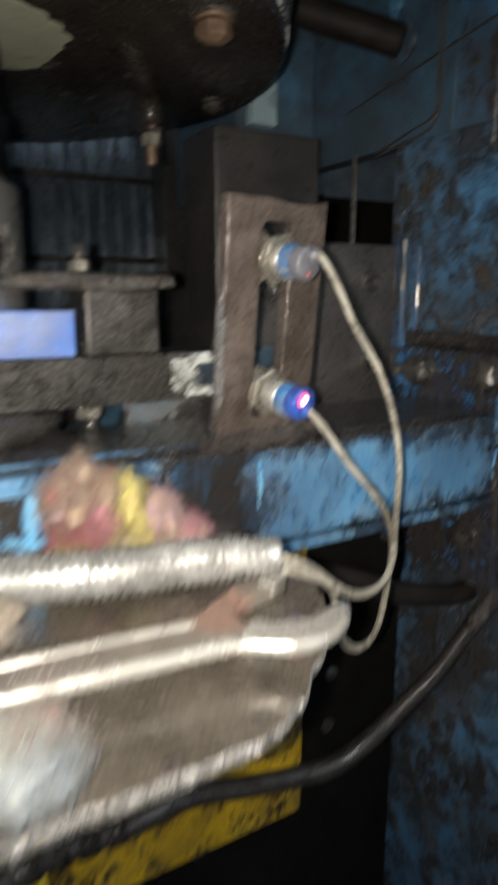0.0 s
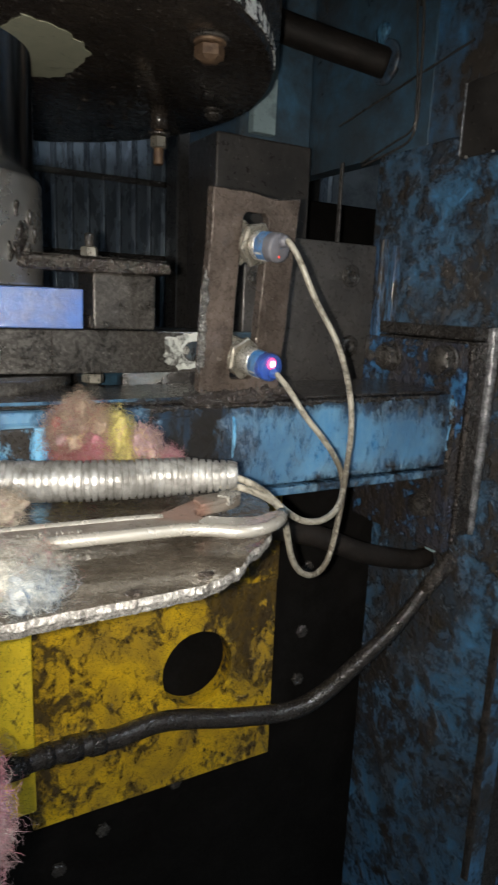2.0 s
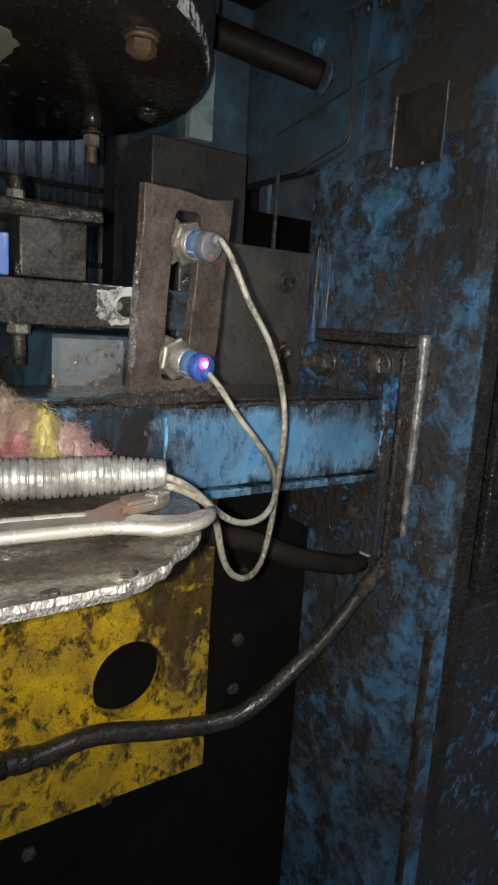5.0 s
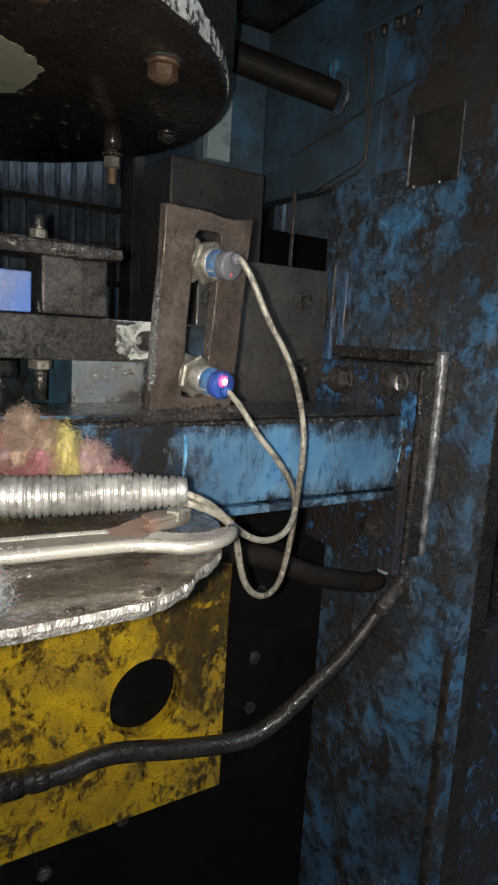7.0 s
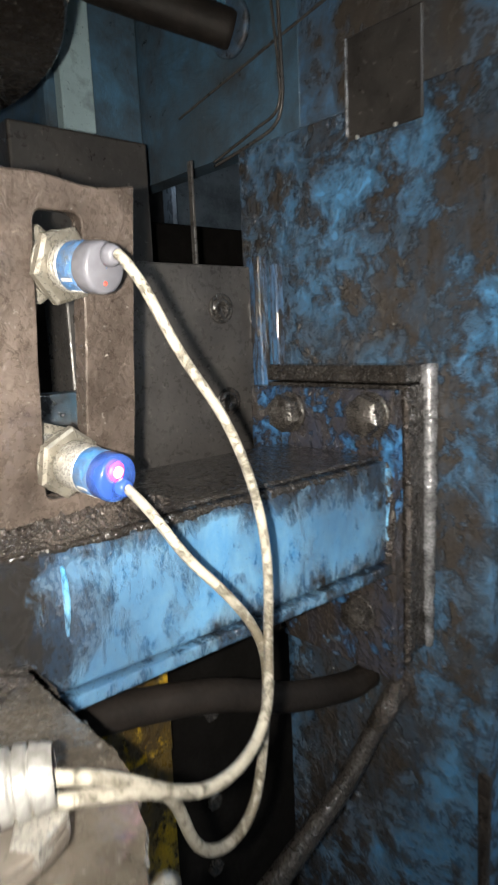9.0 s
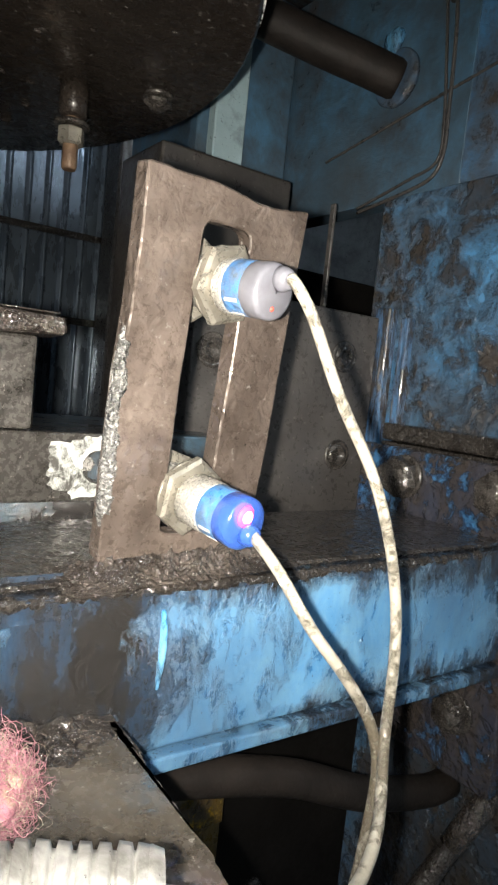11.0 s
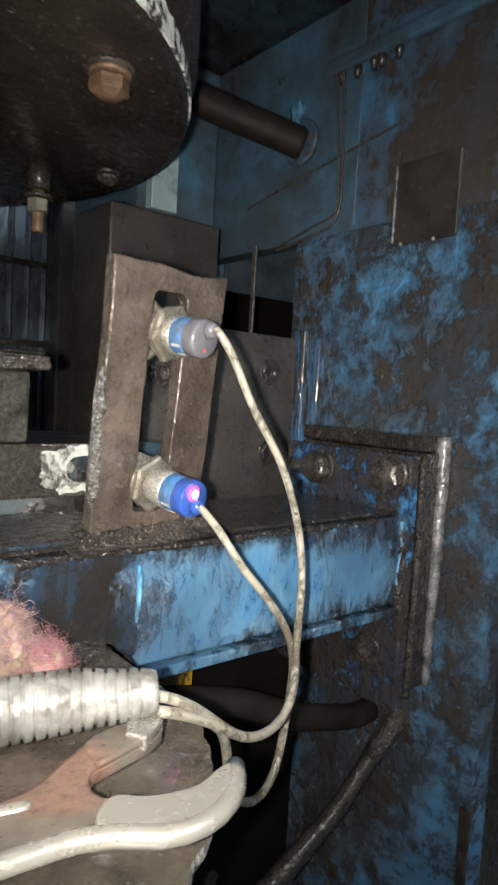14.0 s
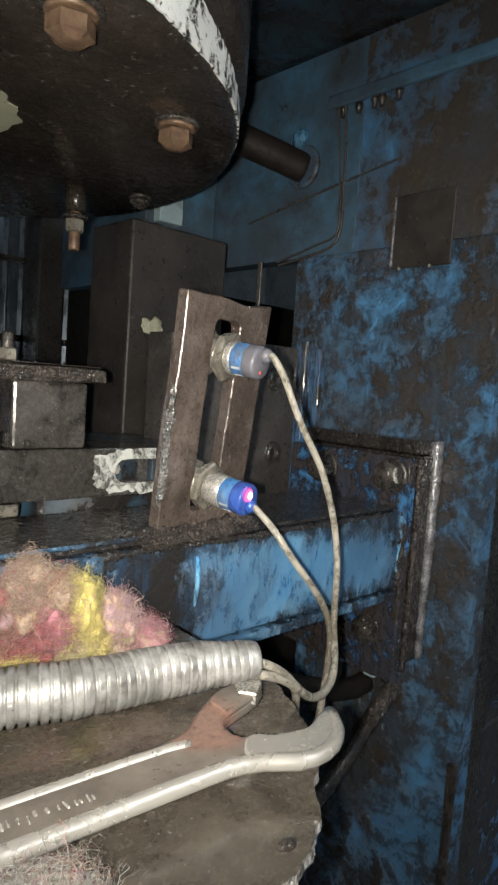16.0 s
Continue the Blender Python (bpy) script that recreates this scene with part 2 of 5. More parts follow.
M["thread"] = metal("nickel_thread", (0.46, 0.445, 0.41), (0.66, 0.64, 0.60), rough=0.3, metallic=0.65, scale=150, bumpy=0.2)
M["bolt_dark"] = metal("oily_bolt", (0.024, 0.021, 0.019), (0.095, 0.086, 0.078), rough=0.22, metallic=0.3, scale=120, bumpy=0.8, wet=0.9, specks=0.5, relief=0.0012)
M["bolt_brown"] = metal("rusty_bolt", (0.085, 0.052, 0.034), (0.25, 0.165, 0.105), rough=0.45, metallic=0.2, scale=140, bumpy=0.5)
M["label_blue"] = painted("blue_sensor_label", (0.02, 0.15, 0.46), (0.08, 0.24, 0.48), (0.08, 0.10, 0.13), cover=0.47, scale=120, soft=0.08, rough=(0.3, 0.4))
M["cap_grey"] = plain("dirty_grey_cap", (0.125, 0.125, 0.145), 0.35, 0, 0.2, 120, coat=0.25)
M["cap_blue"] = plain("clear_blue_cap", (0.07, 0.19, 0.72), 0.2, 0, 0.10, 60, coat=0.5)
M["cap_blue"].node_tree.nodes["Principled BSDF"].inputs["Transmission Weight"].default_value = 0.6
M["boot"] = plain("pale_boot", (0.45, 0.44, 0.42), 0.45)
M["cable"] = painted("cream_cable", (0.29, 0.268, 0.222), (0.38, 0.355, 0.30), (0.075, 0.064, 0.046), cover=0.44, scale=130, soft=0.05, rough=(0.4, 0.45), chips=0.66, zones=[((0.073, -0.066, 0.945), (0.02, 0.02, 0.035), 0.6), ((0.06, -0.071, 0.897), (0.03, 0.02, 0.02), 0.5)])
M["rubber"] = metal("oily_rubber_hose", (0.018, 0.0155, 0.014), (0.045, 0.039, 0.035), rough=0.30, metallic=0.0, scale=110, bumpy=0.9, wet=0.5, specks=0.4, relief=0.0012)
M["rubber_dull"] = metal("dusty_rubber_hose", (0.010, 0.008, 0.007), (0.022, 0.0175, 0.015), rough=0.62, metallic=0.0, scale=60, bumpy=0.5, spread=0.1)
M["rubber_dull"].node_tree.nodes["Principled BSDF"].inputs["Specular IOR Level"].default_value = 0.25
M["conduit"] = metal("galvanised_conduit", (0.15, 0.145, 0.135), (0.52, 0.52, 0.51), rough=0.36, metallic=0.5, scale=90, bumpy=0.5, spread=0.1)
M["wrench"] = metal("satin_wrench", (0.50, 0.48, 0.44), (0.56, 0.54, 0.49), rough=0.27, metallic=0.6, scale=9, bumpy=0.08, spread=0.06, relief=0.0004)
M["wrench_web"] = metal("greasy_wrench_web", (0.20, 0.165, 0.135), (0.36, 0.31, 0.265), rough=0.36, metallic=0.4, scale=50, bumpy=0.5, specks=0.2)
M["rust"] = metal("rusty_smear", (0.14, 0.085, 0.065), (0.27, 0.17, 0.13), rough=0.42, metallic=0.15, scale=120, bumpy=0.6)
M["shutter"] = metal("blue_grey_sheet", (0.12, 0.155, 0.20), (0.21, 0.26, 0.32), rough=0.30, metallic=0.55, scale=9, stretch=(1, 1, 0.3), bumpy=0.05)
M["strip"] = painted("pale_blue_panel", (0.30, 0.42, 0.46), (0.36, 0.48, 0.52), (0.08, 0.10, 0.11), cover=0.36, scale=20, soft=0.1)
M["box_blue"] = painted("glossy_blue_block", (0.035, 0.14, 0.62), (0.10, 0.24, 0.62), (0.16, 0.17, 0.20), cover=0.42, scale=9, soft=0.10, local=True, rough=(0.25, 0.3), film=0.35, swirl=0.1, chips=0.75)
M["orange"] = painted("orange_patch", (0.80, 0.36, 0.04), (0.70, 0.38, 0.12), (0.28, 0.2, 0.12), cover=0.45, scale=70, local=True)
M["patch_pale"] = painted("chipped_filler_patch", (0.30, 0.31, 0.22), (0.42, 0.42, 0.32), (0.10, 0.10, 0.07), cover=0.38, scale=70)
M["concrete"] = metal("hall_concrete", (0.10, 0.10, 0.095), (0.2, 0.195, 0.185), rough=0.8, metallic=0, scale=6)
M["wall_paint"] = painted("hall_wall_paint", (0.34, 0.40, 0.44), (0.42, 0.46, 0.50), (0.05, 0.05, 0.05), cover=0.4, scale=2.5, soft=0.15)
M["rim_flake"] = painted("flaking_white_rim", (0.72, 0.74, 0.73), (0.84, 0.85, 0.83), (0.03, 0.028, 0.026), cover=0.485, scale=70, soft=0.025, local=True, film=0.2, rough=(0.35, 0.25), relief=0.0025)
m, nt, b = nodes_of("wrench_body_steel")
co = coords(nt, False)
n1 = noise_tex(nt, co, 60, 8, 0.65)
n2 = noise_tex(nt, co, 340, 5, 0.7)
off = nt.nodes.new("ShaderNodeVectorMath")
off.operation = "DISTANCE"
off.inputs[1].default_value = (-0.0635, -0.1195, 0.9610)
nt.links.new(co, off.inputs[0])
rusty = ramp(nt, mul(nt, off.outputs["Value"], mul(nt, n1, 0.020), "ADD"), 0.024, 0.030, 1.0, 0.0)
col = mixc(nt, ramp(nt, n1, 0.35, 0.66), (0.15, 0.128, 0.108), (0.29, 0.255, 0.22))
set_in(nt, b, "Base Color", mixc(nt, rusty, col, mixc(nt, ramp(nt, n2, 0.35, 0.65), (0.12, 0.072, 0.055), (0.27, 0.165, 0.13))))
set_in(nt, b, "Metallic", ramp(nt, rusty, 0, 1, 0.5, 0.1))
set_in(nt, b, "Roughness", ramp(nt, n2, 0.3, 0.7, 0.24, 0.5))
bump(nt, b, n2, 0.5, 0.0006)
M["wrench_body"] = m
M["led_bloom"] = glow("red_lamp_bloom", (1.0, 0.05, 0.13), 3.0)
M["led_core"] = glow("lit_lamp_core", (1.0, 0.55, 0.62), 8.0)
M["grease_blue"] = painted("greased_blue_paint", (0.03, 0.13, 0.36), (0.07, 0.25, 0.50), (0.026, 0.022, 0.020), cover=0.56, scale=30, soft=0.04, rough=(0.34, 0.19), relief=0.006, swirl=0.5, thin=0.2)
M["silver_weld"] = metal("shiny_weld", (0.13, 0.13, 0.127), (0.50, 0.49, 0.475), rough=0.26, metallic=0.6, scale=180, bumpy=1.0, local=True, specks=0.6, relief=0.005)
M["silver_bead"] = metal("worn_bead", (0.07, 0.07, 0.072), (0.40, 0.40, 0.42), rough=0.3, metallic=0.4, scale=90, bumpy=1.0, specks=0.4)
M["led_dim"] = glow("dim_red_lamp", (0.7, 0.06, 0.04), 0.6)
M["torch_glass"] = glow("torch_glow", (1.0, 0.93, 0.815), TORCH)
M["tube_glow"] = glow("tube_glow", (0.82, 0.92, 1.0), TUBE)
M["plastic_black"] = plain("black_plastic", (0.02, 0.02, 0.02), 0.5)


def fibre(name, col):
    m, nt, b = nodes_of(name)
    isl = nt.nodes.new("ShaderNodeNewGeometry").outputs["Random Per Island"]
    set_in(nt, b, "Base Color", mixc(nt, isl, tuple(c * 0.55 for c in col), tuple(min(1, 0.06 + c * 1.05) for c in col)))
    set_in(nt, b, "Roughness", 0.8)
    return m


HUES = {"pink": (0.39, 0.265, 0.29), "red": (0.302, 0.072, 0.072), "yellow": (0.52, 0.45, 0.13), "tan": (0.336, 0.248, 0.184), "white": (0.52, 0.52, 0.475),
        "teal": (0.17, 0.281, 0.281), "peach": (0.53, 0.375, 0.21), "mauve": (0.34, 0.215, 0.24), "olive": (0.272, 0.256, 0.12), "grey": (0.306, 0.297, 0.264),
        "brown": (0.111, 0.068, 0.047), "rose": (0.40, 0.155, 0.20), "sky": (0.29, 0.325, 0.35), "navy": (0.043, 0.085, 0.145), "cream": (0.418, 0.36, 0.288)}
FIB = {k: fibre(k + "_fibre", v) for k, v in HUES.items()}


def fluff(name, cols):
    """Matted yarn: swirled patches of several dyed colours with fine thread relief."""
    m, nt, b = nodes_of(name)
    co = coords(nt, False)
    tone = HUES[cols[0]]
    for k, c in enumerate(cols[1:]):
        mp = nt.nodes.new("ShaderNodeMapping")
        mp.inputs["Location"].default_value = (3.1 * k, 1.7 * k, 0.9 * k + 0.4)
        nt.links.new(co, mp.inputs["Vector"])
        tone = mixc(nt, ramp(nt, noise_tex(nt, mp.outputs["Vector"], 62 + 14 * k, 6, 0.62, None, 1.8), 0.53, 0.60), tone, HUES[c])
    yarn = noise_tex(nt, co, 420, 4, 0.65, (1.0, 1.0, 1.6), 3.5)
    hair = noise_tex(nt, co, 1500, 3, 0.6, None, 4.0)
    # Hollows between threads are darkened in the colour, as their shade.
    low = mixc(nt, 0.5, tone, (0.02, 0.015, 0.013))
    tone = mixc(nt, ramp(nt, yarn, 0.34, 0.52), low, tone)
    tone = mixc(nt, mul(nt, ramp(nt, hair, 0.56, 0.68), 0.28), tone, (0.55, 0.52, 0.47))
    set_in(nt, b, "Base Color", tone)
    bump(nt, b, mul(nt, mul(nt, yarn, 0.6), mul(nt, hair, 0.4), "ADD"), 0.55, 0.0010)
    set_in(nt, b, "Roughness", 0.9)
    return m


# ---- mesh helpers ----
def smooth(bm, on=True):
    for f in bm.faces:
        f.smooth = on
    return bm


def solid(name, bm, material, parent=None, label="", place=None):
    me = bpy.data.meshes.new(name)
    bm.normal_update()
    bm.to_mesh(me)
    bm.free()
    for mt in material if isinstance(material, (list, tuple)) else [material]:
        me.materials.append(mt)
    ob = new(name, me)
    if parent:
        ob.parent = parent
    if label:
        ob["label"] = label
    if place is not None:
        ob.matrix_basis = place
    return ob


def part(name, bm, material, parent, label="", place=None):
    return solid(name, bm, material, parent, label, place)


def box(x0, x1, y0, y1, z0, z1, r=0.0008, seg=1, bm=None):
    b = bmesh.new()
    bmesh.ops.create_cube(b, size=1, matrix=Matrix.LocRotScale(((x0 + x1) / 2, (y0 + y1) / 2, (z0 + z1) / 2), None, (x1 - x0, y1 - y0, z1 - z0)))
    if r:
        bmesh.ops.bevel(b, geom=b.edges[:], offset=r, segments=seg, affect="EDGES", profile=0.5)
    return join(bm, b)


def join(bm, b):
    if bm is None:
        return b
    me = bpy.data.meshes.new("tmp")
    b.to_mesh(me)
    b.free()
    bm.from_mesh(me)
    bpy.data.meshes.remove(me)
    return bm


def rough_up(bm, amount, scale, cuts=0, seed=0.0):
    """Uneven, hand-worn surfaces: shifts the points by smooth noise."""
    if cuts:
        bmesh.ops.subdivide_edges(bm, edges=bm.edges[:], cuts=cuts, use_grid_fill=True)
    for v in bm.verts:
        n = noise.noise_vector(v.co * scale + Vector((seed, seed * 1.7, seed * 0.3)))
        v.co += n * amount
    return bm


def lathe(profile, n=32, bm=None, matrix=None, cap=True):
    """Turns (radius, height) pairs about z."""
    b = bmesh.new()
    rings = []
    for r, z in profile:
        rings.append([b.verts.new((r * math.cos(2 * math.pi * k / n), r * math.sin(2 * math.pi * k / n), z)) for k in range(n)])
    for a, c in zip(rings, rings[1:]):
        for k in range(n):
            f = b.faces.new((a[k], a[(k + 1) % n], c[(k + 1) % n], c[k]))
            f.smooth = True
    if cap:
        b.faces.new(rings[0][::-1])
        b.faces.new(rings[-1])
    if matrix:
        b.transform(matrix)
    return join(bm, b)


def hexa(af, z0, z1, cham=0.0012, bm=None, matrix=None):
    """A hexagon nut or head with chamfered corners, along z."""
    R = af / math.sqrt(3)
    b = bmesh.new()
    rings = []
    for r, z in ((R - cham * 1.6, z0), (R, z0 + cham), (R, z1 - cham), (R - cham * 1.6, z1)):
        rings.append([b.verts.new((r * math.cos(math.pi / 3 * k), r * math.sin(math.pi / 3 * k), z)) for k in range(6)])
    for a, c in zip(rings, rings[1:]):
        for k in range(6):
            b.faces.new((a[k], a[(k + 1) % 6], c[(k + 1) % 6], c[k]))
    b.faces.new(rings[0][::-1])
    b.faces.new(rings[-1])
    if matrix:
        b.transform(matrix)
    return join(bm, b)


def spline(points, n):
    """A smooth line of n points through the given ones."""
    P = [Vector(p) for p in points]
    P = [2 * P[0] - P[1]] + P + [2 * P[-1] - P[-2]]
    lens = [max(1e-6, (P[k + 1] - P[k]).length) for k in range(1, len(P) - 2)]
    total = sum(lens)
    out = []
    for k in range(n):
        s = total * k / (n - 1)
        seg = 0
        while seg < len(lens) - 1 and s > lens[seg]:
            s -= lens[seg]
            seg += 1
        t = min(1.0, s / lens[seg])
        a, b, c, d = P[seg:seg + 4]
        out.append(0.5 * ((2 * b) + (c - a) * t + (2 * a - 5 * b + 4 * c - d) * t * t + (3 * b - a - 3 * c + d) * t * t * t))
    return out


def sweep(line, radius, sides=12, bm=None, cap=True):
    """A tube along a line; radius is a number or one for each point."""
    b = bmesh.new()
    n = len(line)
    up = Vector((0.13, 0.21, 0.97)).normalized()
    rings = []
    for k, p in enumerate(line):
        d = (line[min(k + 1, n - 1)] - line[max(k - 1, 0)]).normalized()
        side = d.cross(up)
        if side.length < 0.05:
            side = d.cross(Vector((1, 0, 0)))
        side.normalize()
        top = side.cross(d).normalized()
        up = top
        r = radius if isinstance(radius, float) else radius[k]
        rings.append([b.verts.new(p + (side * math.cos(2 * math.pi * j / sides) + top * math.sin(2 * math.pi * j / sides)) * r) for j in range(sides)])
    for a, c in zip(rings, rings[1:]):
        for j in range(sides):
            f = b.faces.new((a[j], a[(j + 1) % sides], c[(j + 1) % sides], c[j]))
            f.smooth = True
    if cap:
        b.faces.new(rings[0][::-1])
        b.faces.new(rings[-1])
    return join(bm, b)


def prism(outline, z0, z1, r=0.0, seg=2, bm=None):
    """An outline in x and y drawn up from z0 to z1."""
    b = bmesh.new()
    lo = [b.verts.new((x, y, z0)) for x, y in outline]
    hi = [b.verts.new((x, y, z1)) for x, y in outline]
    n = len(outline)
    for k in range(n):
        b.faces.new((lo[k], lo[(k + 1) % n], hi[(k + 1) % n], hi[k]))
    b.faces.new(lo[::-1])
    top = b.faces.new(hi)
    bmesh.ops.recalc_face_normals(b, faces=b.faces[:])
    if r:
        edges = [e for e in b.edges if abs(e.verts[0].co.z - e.verts[1].co.z) < 1e-9]
        bmesh.ops.bevel(b, geom=edges, offset=r, segments=seg, affect="EDGES", profile=0.5)
    return join(bm, b)


def blob(c, r, sub=2, amount=0.3, scale=60.0, seed=0.0, squash=(1, 1, 1), bm=None):
    b = bmesh.new()
    bmesh.ops.create_icosphere(b, subdivisions=sub, radius=1)
    for v in b.verts:
        p = Vector((v.co.x * squash[0], v.co.y * squash[1], v.co.z * squash[2])) * r
        p *= 1 + amount * noise.noise(p * scale + Vector((seed, seed, seed)))
        v.co = p + Vector(c)
    smooth(b)
    return join(bm, b)


def thing(name, label, category, group="", kind="", place=None):
    ob = new(name)
    ob.empty_display_size = 0.02
    if place is not None:
        ob.matrix_basis = place
    return tagged(ob, label, category, group, kind)


TO_FRONT = pose(0, 0, 0, 90, 0, 0)      # local z turned to -y


# ---- the large structure ----
def structure(name, bm, material, label, category):
    return tagged(solid(name, bm, material), label, category, kind="structure")


structure("floor", box(-3, 3, -3, 3, -0.05, 0.0, 0), M["concrete"], "stained grey concrete floor of the hall", "floor")
structure("ceiling", box(-3, 3, -3, 3, 3.2, 3.25, 0), M["dark_wall"], "dark sooty hall ceiling above the press", "ceiling")
structure("wall_south", box(-3, 3, -3.05, -3.0, 0, 3.2, 0), M["wall_paint"], "grimy painted hall wall", "wall")
structure("wall_west", box(-3.05, -3.0, -3, 3, 0, 3.2, 0), M["wall_paint"], "grimy painted hall wall", "wall")
structure("wall_east", box(3.0, 3.05, -3, 3, 0, 3.2, 0), M["wall_paint"], "grimy painted hall wall", "wall")
structure("wall_north", box(-3, 3, 3.0, 3.05, 0, 3.2, 0), M["wall_paint"], "grimy painted hall wall", "wall")


def build_shutter():
    """Profiled sheet behind the press: a folded ribbed sheet with two rails."""
    ob = thing("sheet_shutter", "ribbed blue-grey sheet metal shutter behind the press", "shutter", kind="structure")
    b = bmesh.new()
    xs, step = [], 0.032
    x = -0.9
    while x < 0.75:
        xs += [(x, 0.95)] + [(x + 0.020 + 0.004 * k, 0.95 - 0.009 * math.sin(math.pi * k / 3)) for k in range(4)]
        x += step
    lo = [b.verts.new((px, py, 0.0)) for px, py in xs]
    hi = [b.verts.new((px, py, 2.2)) for px, py in xs]
    for k in range(len(xs) - 1):
        b.faces.new((lo[k], lo[k + 1], hi[k + 1], hi[k])).smooth = k % 5 in (1, 2, 3)
    part("sheet", b, M["shutter"], ob)
    part("rail", box(-0.9, 0.75, 0.925, 0.937, 1.135, 1.147, 0.001), M["grease"], ob)
    part("rail", box(-0.9, 0.75, 0.925, 0.937, 1.281, 1.292, 0.001), M["grease"], ob)
    part("post", box(0.335, 0.385, 0.86, 0.92, 0.0, 2.2, 0.003), M["plate_grey"], ob)
    part("post", box(0.425, 0.65, 0.83, 0.92, 0.0, 2.2, 0.003), M["dark_wall"], ob)
    return ob


build_shutter()


def build_column():
    """The right-hand press column: a welded box with an opened front, ledge, recess and pipe outlets."""
    ob = thing("press_column", "blue painted welded steel press column, smeared with black grease", "press column")
    part("side_plate", box(0.255, 0.275, -0.0565, 0.150, 0.0, 1.203, 0.0005), M["blue_column"], ob)
    part("upper_front_plate", box(0.2551, 0.275, -0.0563, 0.0850, 1.2032, 1.385, 0.0004), M["blue_head"], ob)
    part("upper_side_plate", box(0.2553, 0.275, 0.0852, 0.62, 1.2032, 1.385, 0.0004), M["blue_upper"], ob)
    part("front_flange", box(0.277, 0.30, -0.0545, -0.0365, 0.0, 1.385, 0.0015), M["grease"], ob)
    part("front_plate", box(0.30, 0.70, -0.0415, -0.0215, 0.0, 0.80, 0.002), M["grease_blue"], ob)
    # This upper plate's black stands in for the dark void above the lower one.
    part("front_plate", box(0.36, 0.70, -0.0215, -0.0015, 0.80, 1.385, 0.002), M["grease"], ob)
    part("edge_weld", rough_up(box(0.2525, 0.256, -0.0575, -0.0495, 0.55, 0.80, 0.001, 1), 0.0015, 160, 3), M["weld"], ob)
    part("head_ledge", box(0.249, 0.255, -0.052, 0.122, 1.330, 1.342, 0.002, 2), M["blue_upper"], ob)
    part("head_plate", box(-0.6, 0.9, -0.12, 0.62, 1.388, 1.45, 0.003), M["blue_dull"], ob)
    # shallow door plate with its edge strip
    part("cover_plate", box(0.2525, 0.255, -0.012, 0.043, 1.184, 1.243, 0.001), M["guide_dark"], ob)
    part("cover_strip", box(0.2505, 0.2525, 0.0405, 0.0425, 1.186, 1.242, 0.0005), M["silver_bead"], ob)
    # row of greasy pipe stubs under the ledge
    for k in range(5):
        m = Matrix.Translation((0.2535, 0.106 - 0.0135 * k - 0.003 * (k % 3), 1.3295)) @ pose(0, 0, 0, 180, 0, 0)
        part("pipe_stub", lathe([(0.0035, 0.0), (0.0035, 0.003 + 0.002 * (k % 2)), (0.0022, 0.004 + 0.002 * (k % 2)), (0.0022, 0.0085)], 12, None, m), M["guide_dark"], ob)
    for y in (0.004, 0.032):
        part("rivet", blob((0.2495, y, 1.1835), 0.0016, 1, 0.1), M["thread"], ob)
    return ob


build_column()


def build_back_panel():
    ob = thing("rear_panel", "pale blue-grey steel panel at the back of the press", "panel")
    part("panel", box(0.166, 0.2545, 0.275, 0.29, 1.2, 1.385, 0.002), M["blue_upper"], ob)
    # Two near-black sheets stand in for the unlit gap behind the column.
    part("shade_sheet", box(0.2055, 0.2545, 0.275, 0.29, 0.6, 1.1995, 0.001), M["unlit_black"], ob)
    part("shade_backing", box(0.31, 0.70, 0.40, 0.42, 0.0, 1.2, 0.002), M["unlit_black"], ob)
    part("edge_strip", box(0.174, 0.202, 0.262, 0.274, 1.236, 1.385, 0.001), M["strip"], ob)
    return ob


build_back_panel()


def build_guide_block():
    ob = thing("guide_block", "dark grey steel guide block behind the sensor bracket", "machine block")
    part("block", rough_up(box(0.100, 0.205, 0.195, 0.26, 0.60, 1.213, 0.002, 2), 0.0006, 25), M["guide_dark"], ob)
    part("paint_nib", blob((0.1252, 0.1945, 1.126), 0.0075, 4, 1.0, 150, 2, (1.45, 0.22, 1.0)), M["patch_pale"], ob)
    part("edge_bar", box(0.2208, 0.2232, 0.163, 0.168, 0.95, 1.196, 0.0006), M["plate_grey"], ob)
    return ob


build_guide_block()


def socket_screw(parent, x, y, z, d=0.017):
    """A countersunk socket screw facing -y: ring, sunk floor and hexagon hole."""
    m = Matrix.Translation((x, y, z)) @ TO_FRONT
    b = lathe([(d * 0.62, 0.0), (d * 0.62, 0.0008), (d * 0.5, 0.0012), (d * 0.45, -0.0005), (d * 0.42, 0.002), (d * 0.26, 0.0026), (d * 0.24, 0.0006), (0.0004, 0.0004)], 20, None, m, False)
    part("socket_screw", b, M["bolt_dark"], parent)


def build_wear_plate():
    ob = thing("wear_plate", "dark steel wear plate with two socket screws", "machine plate")
    part("plate", rough_up(box(0.098, 0.243, 0.128, 0.16, 0.96, 1.118, 0.0015, 2), 0.0004, 30), M["plate_grey"], ob)
    part("edge_guide", box(0.2445, 0.2535, 0.121, 0.135, 0.985, 1.125, 0.001), M["blue_edge"], ob)
    part("edge_guide", box(0.2475, 0.2545, 0.106, 0.1135, 0.985, 1.118, 0.0008), M["blue_edge"], ob)
    for x, z in ((0.2135, 1.088), (0.2165, 1.022), (0.1115, 1.081)):
        socket_screw(ob, x, 0.1275, z)
    return ob


build_wear_plate()


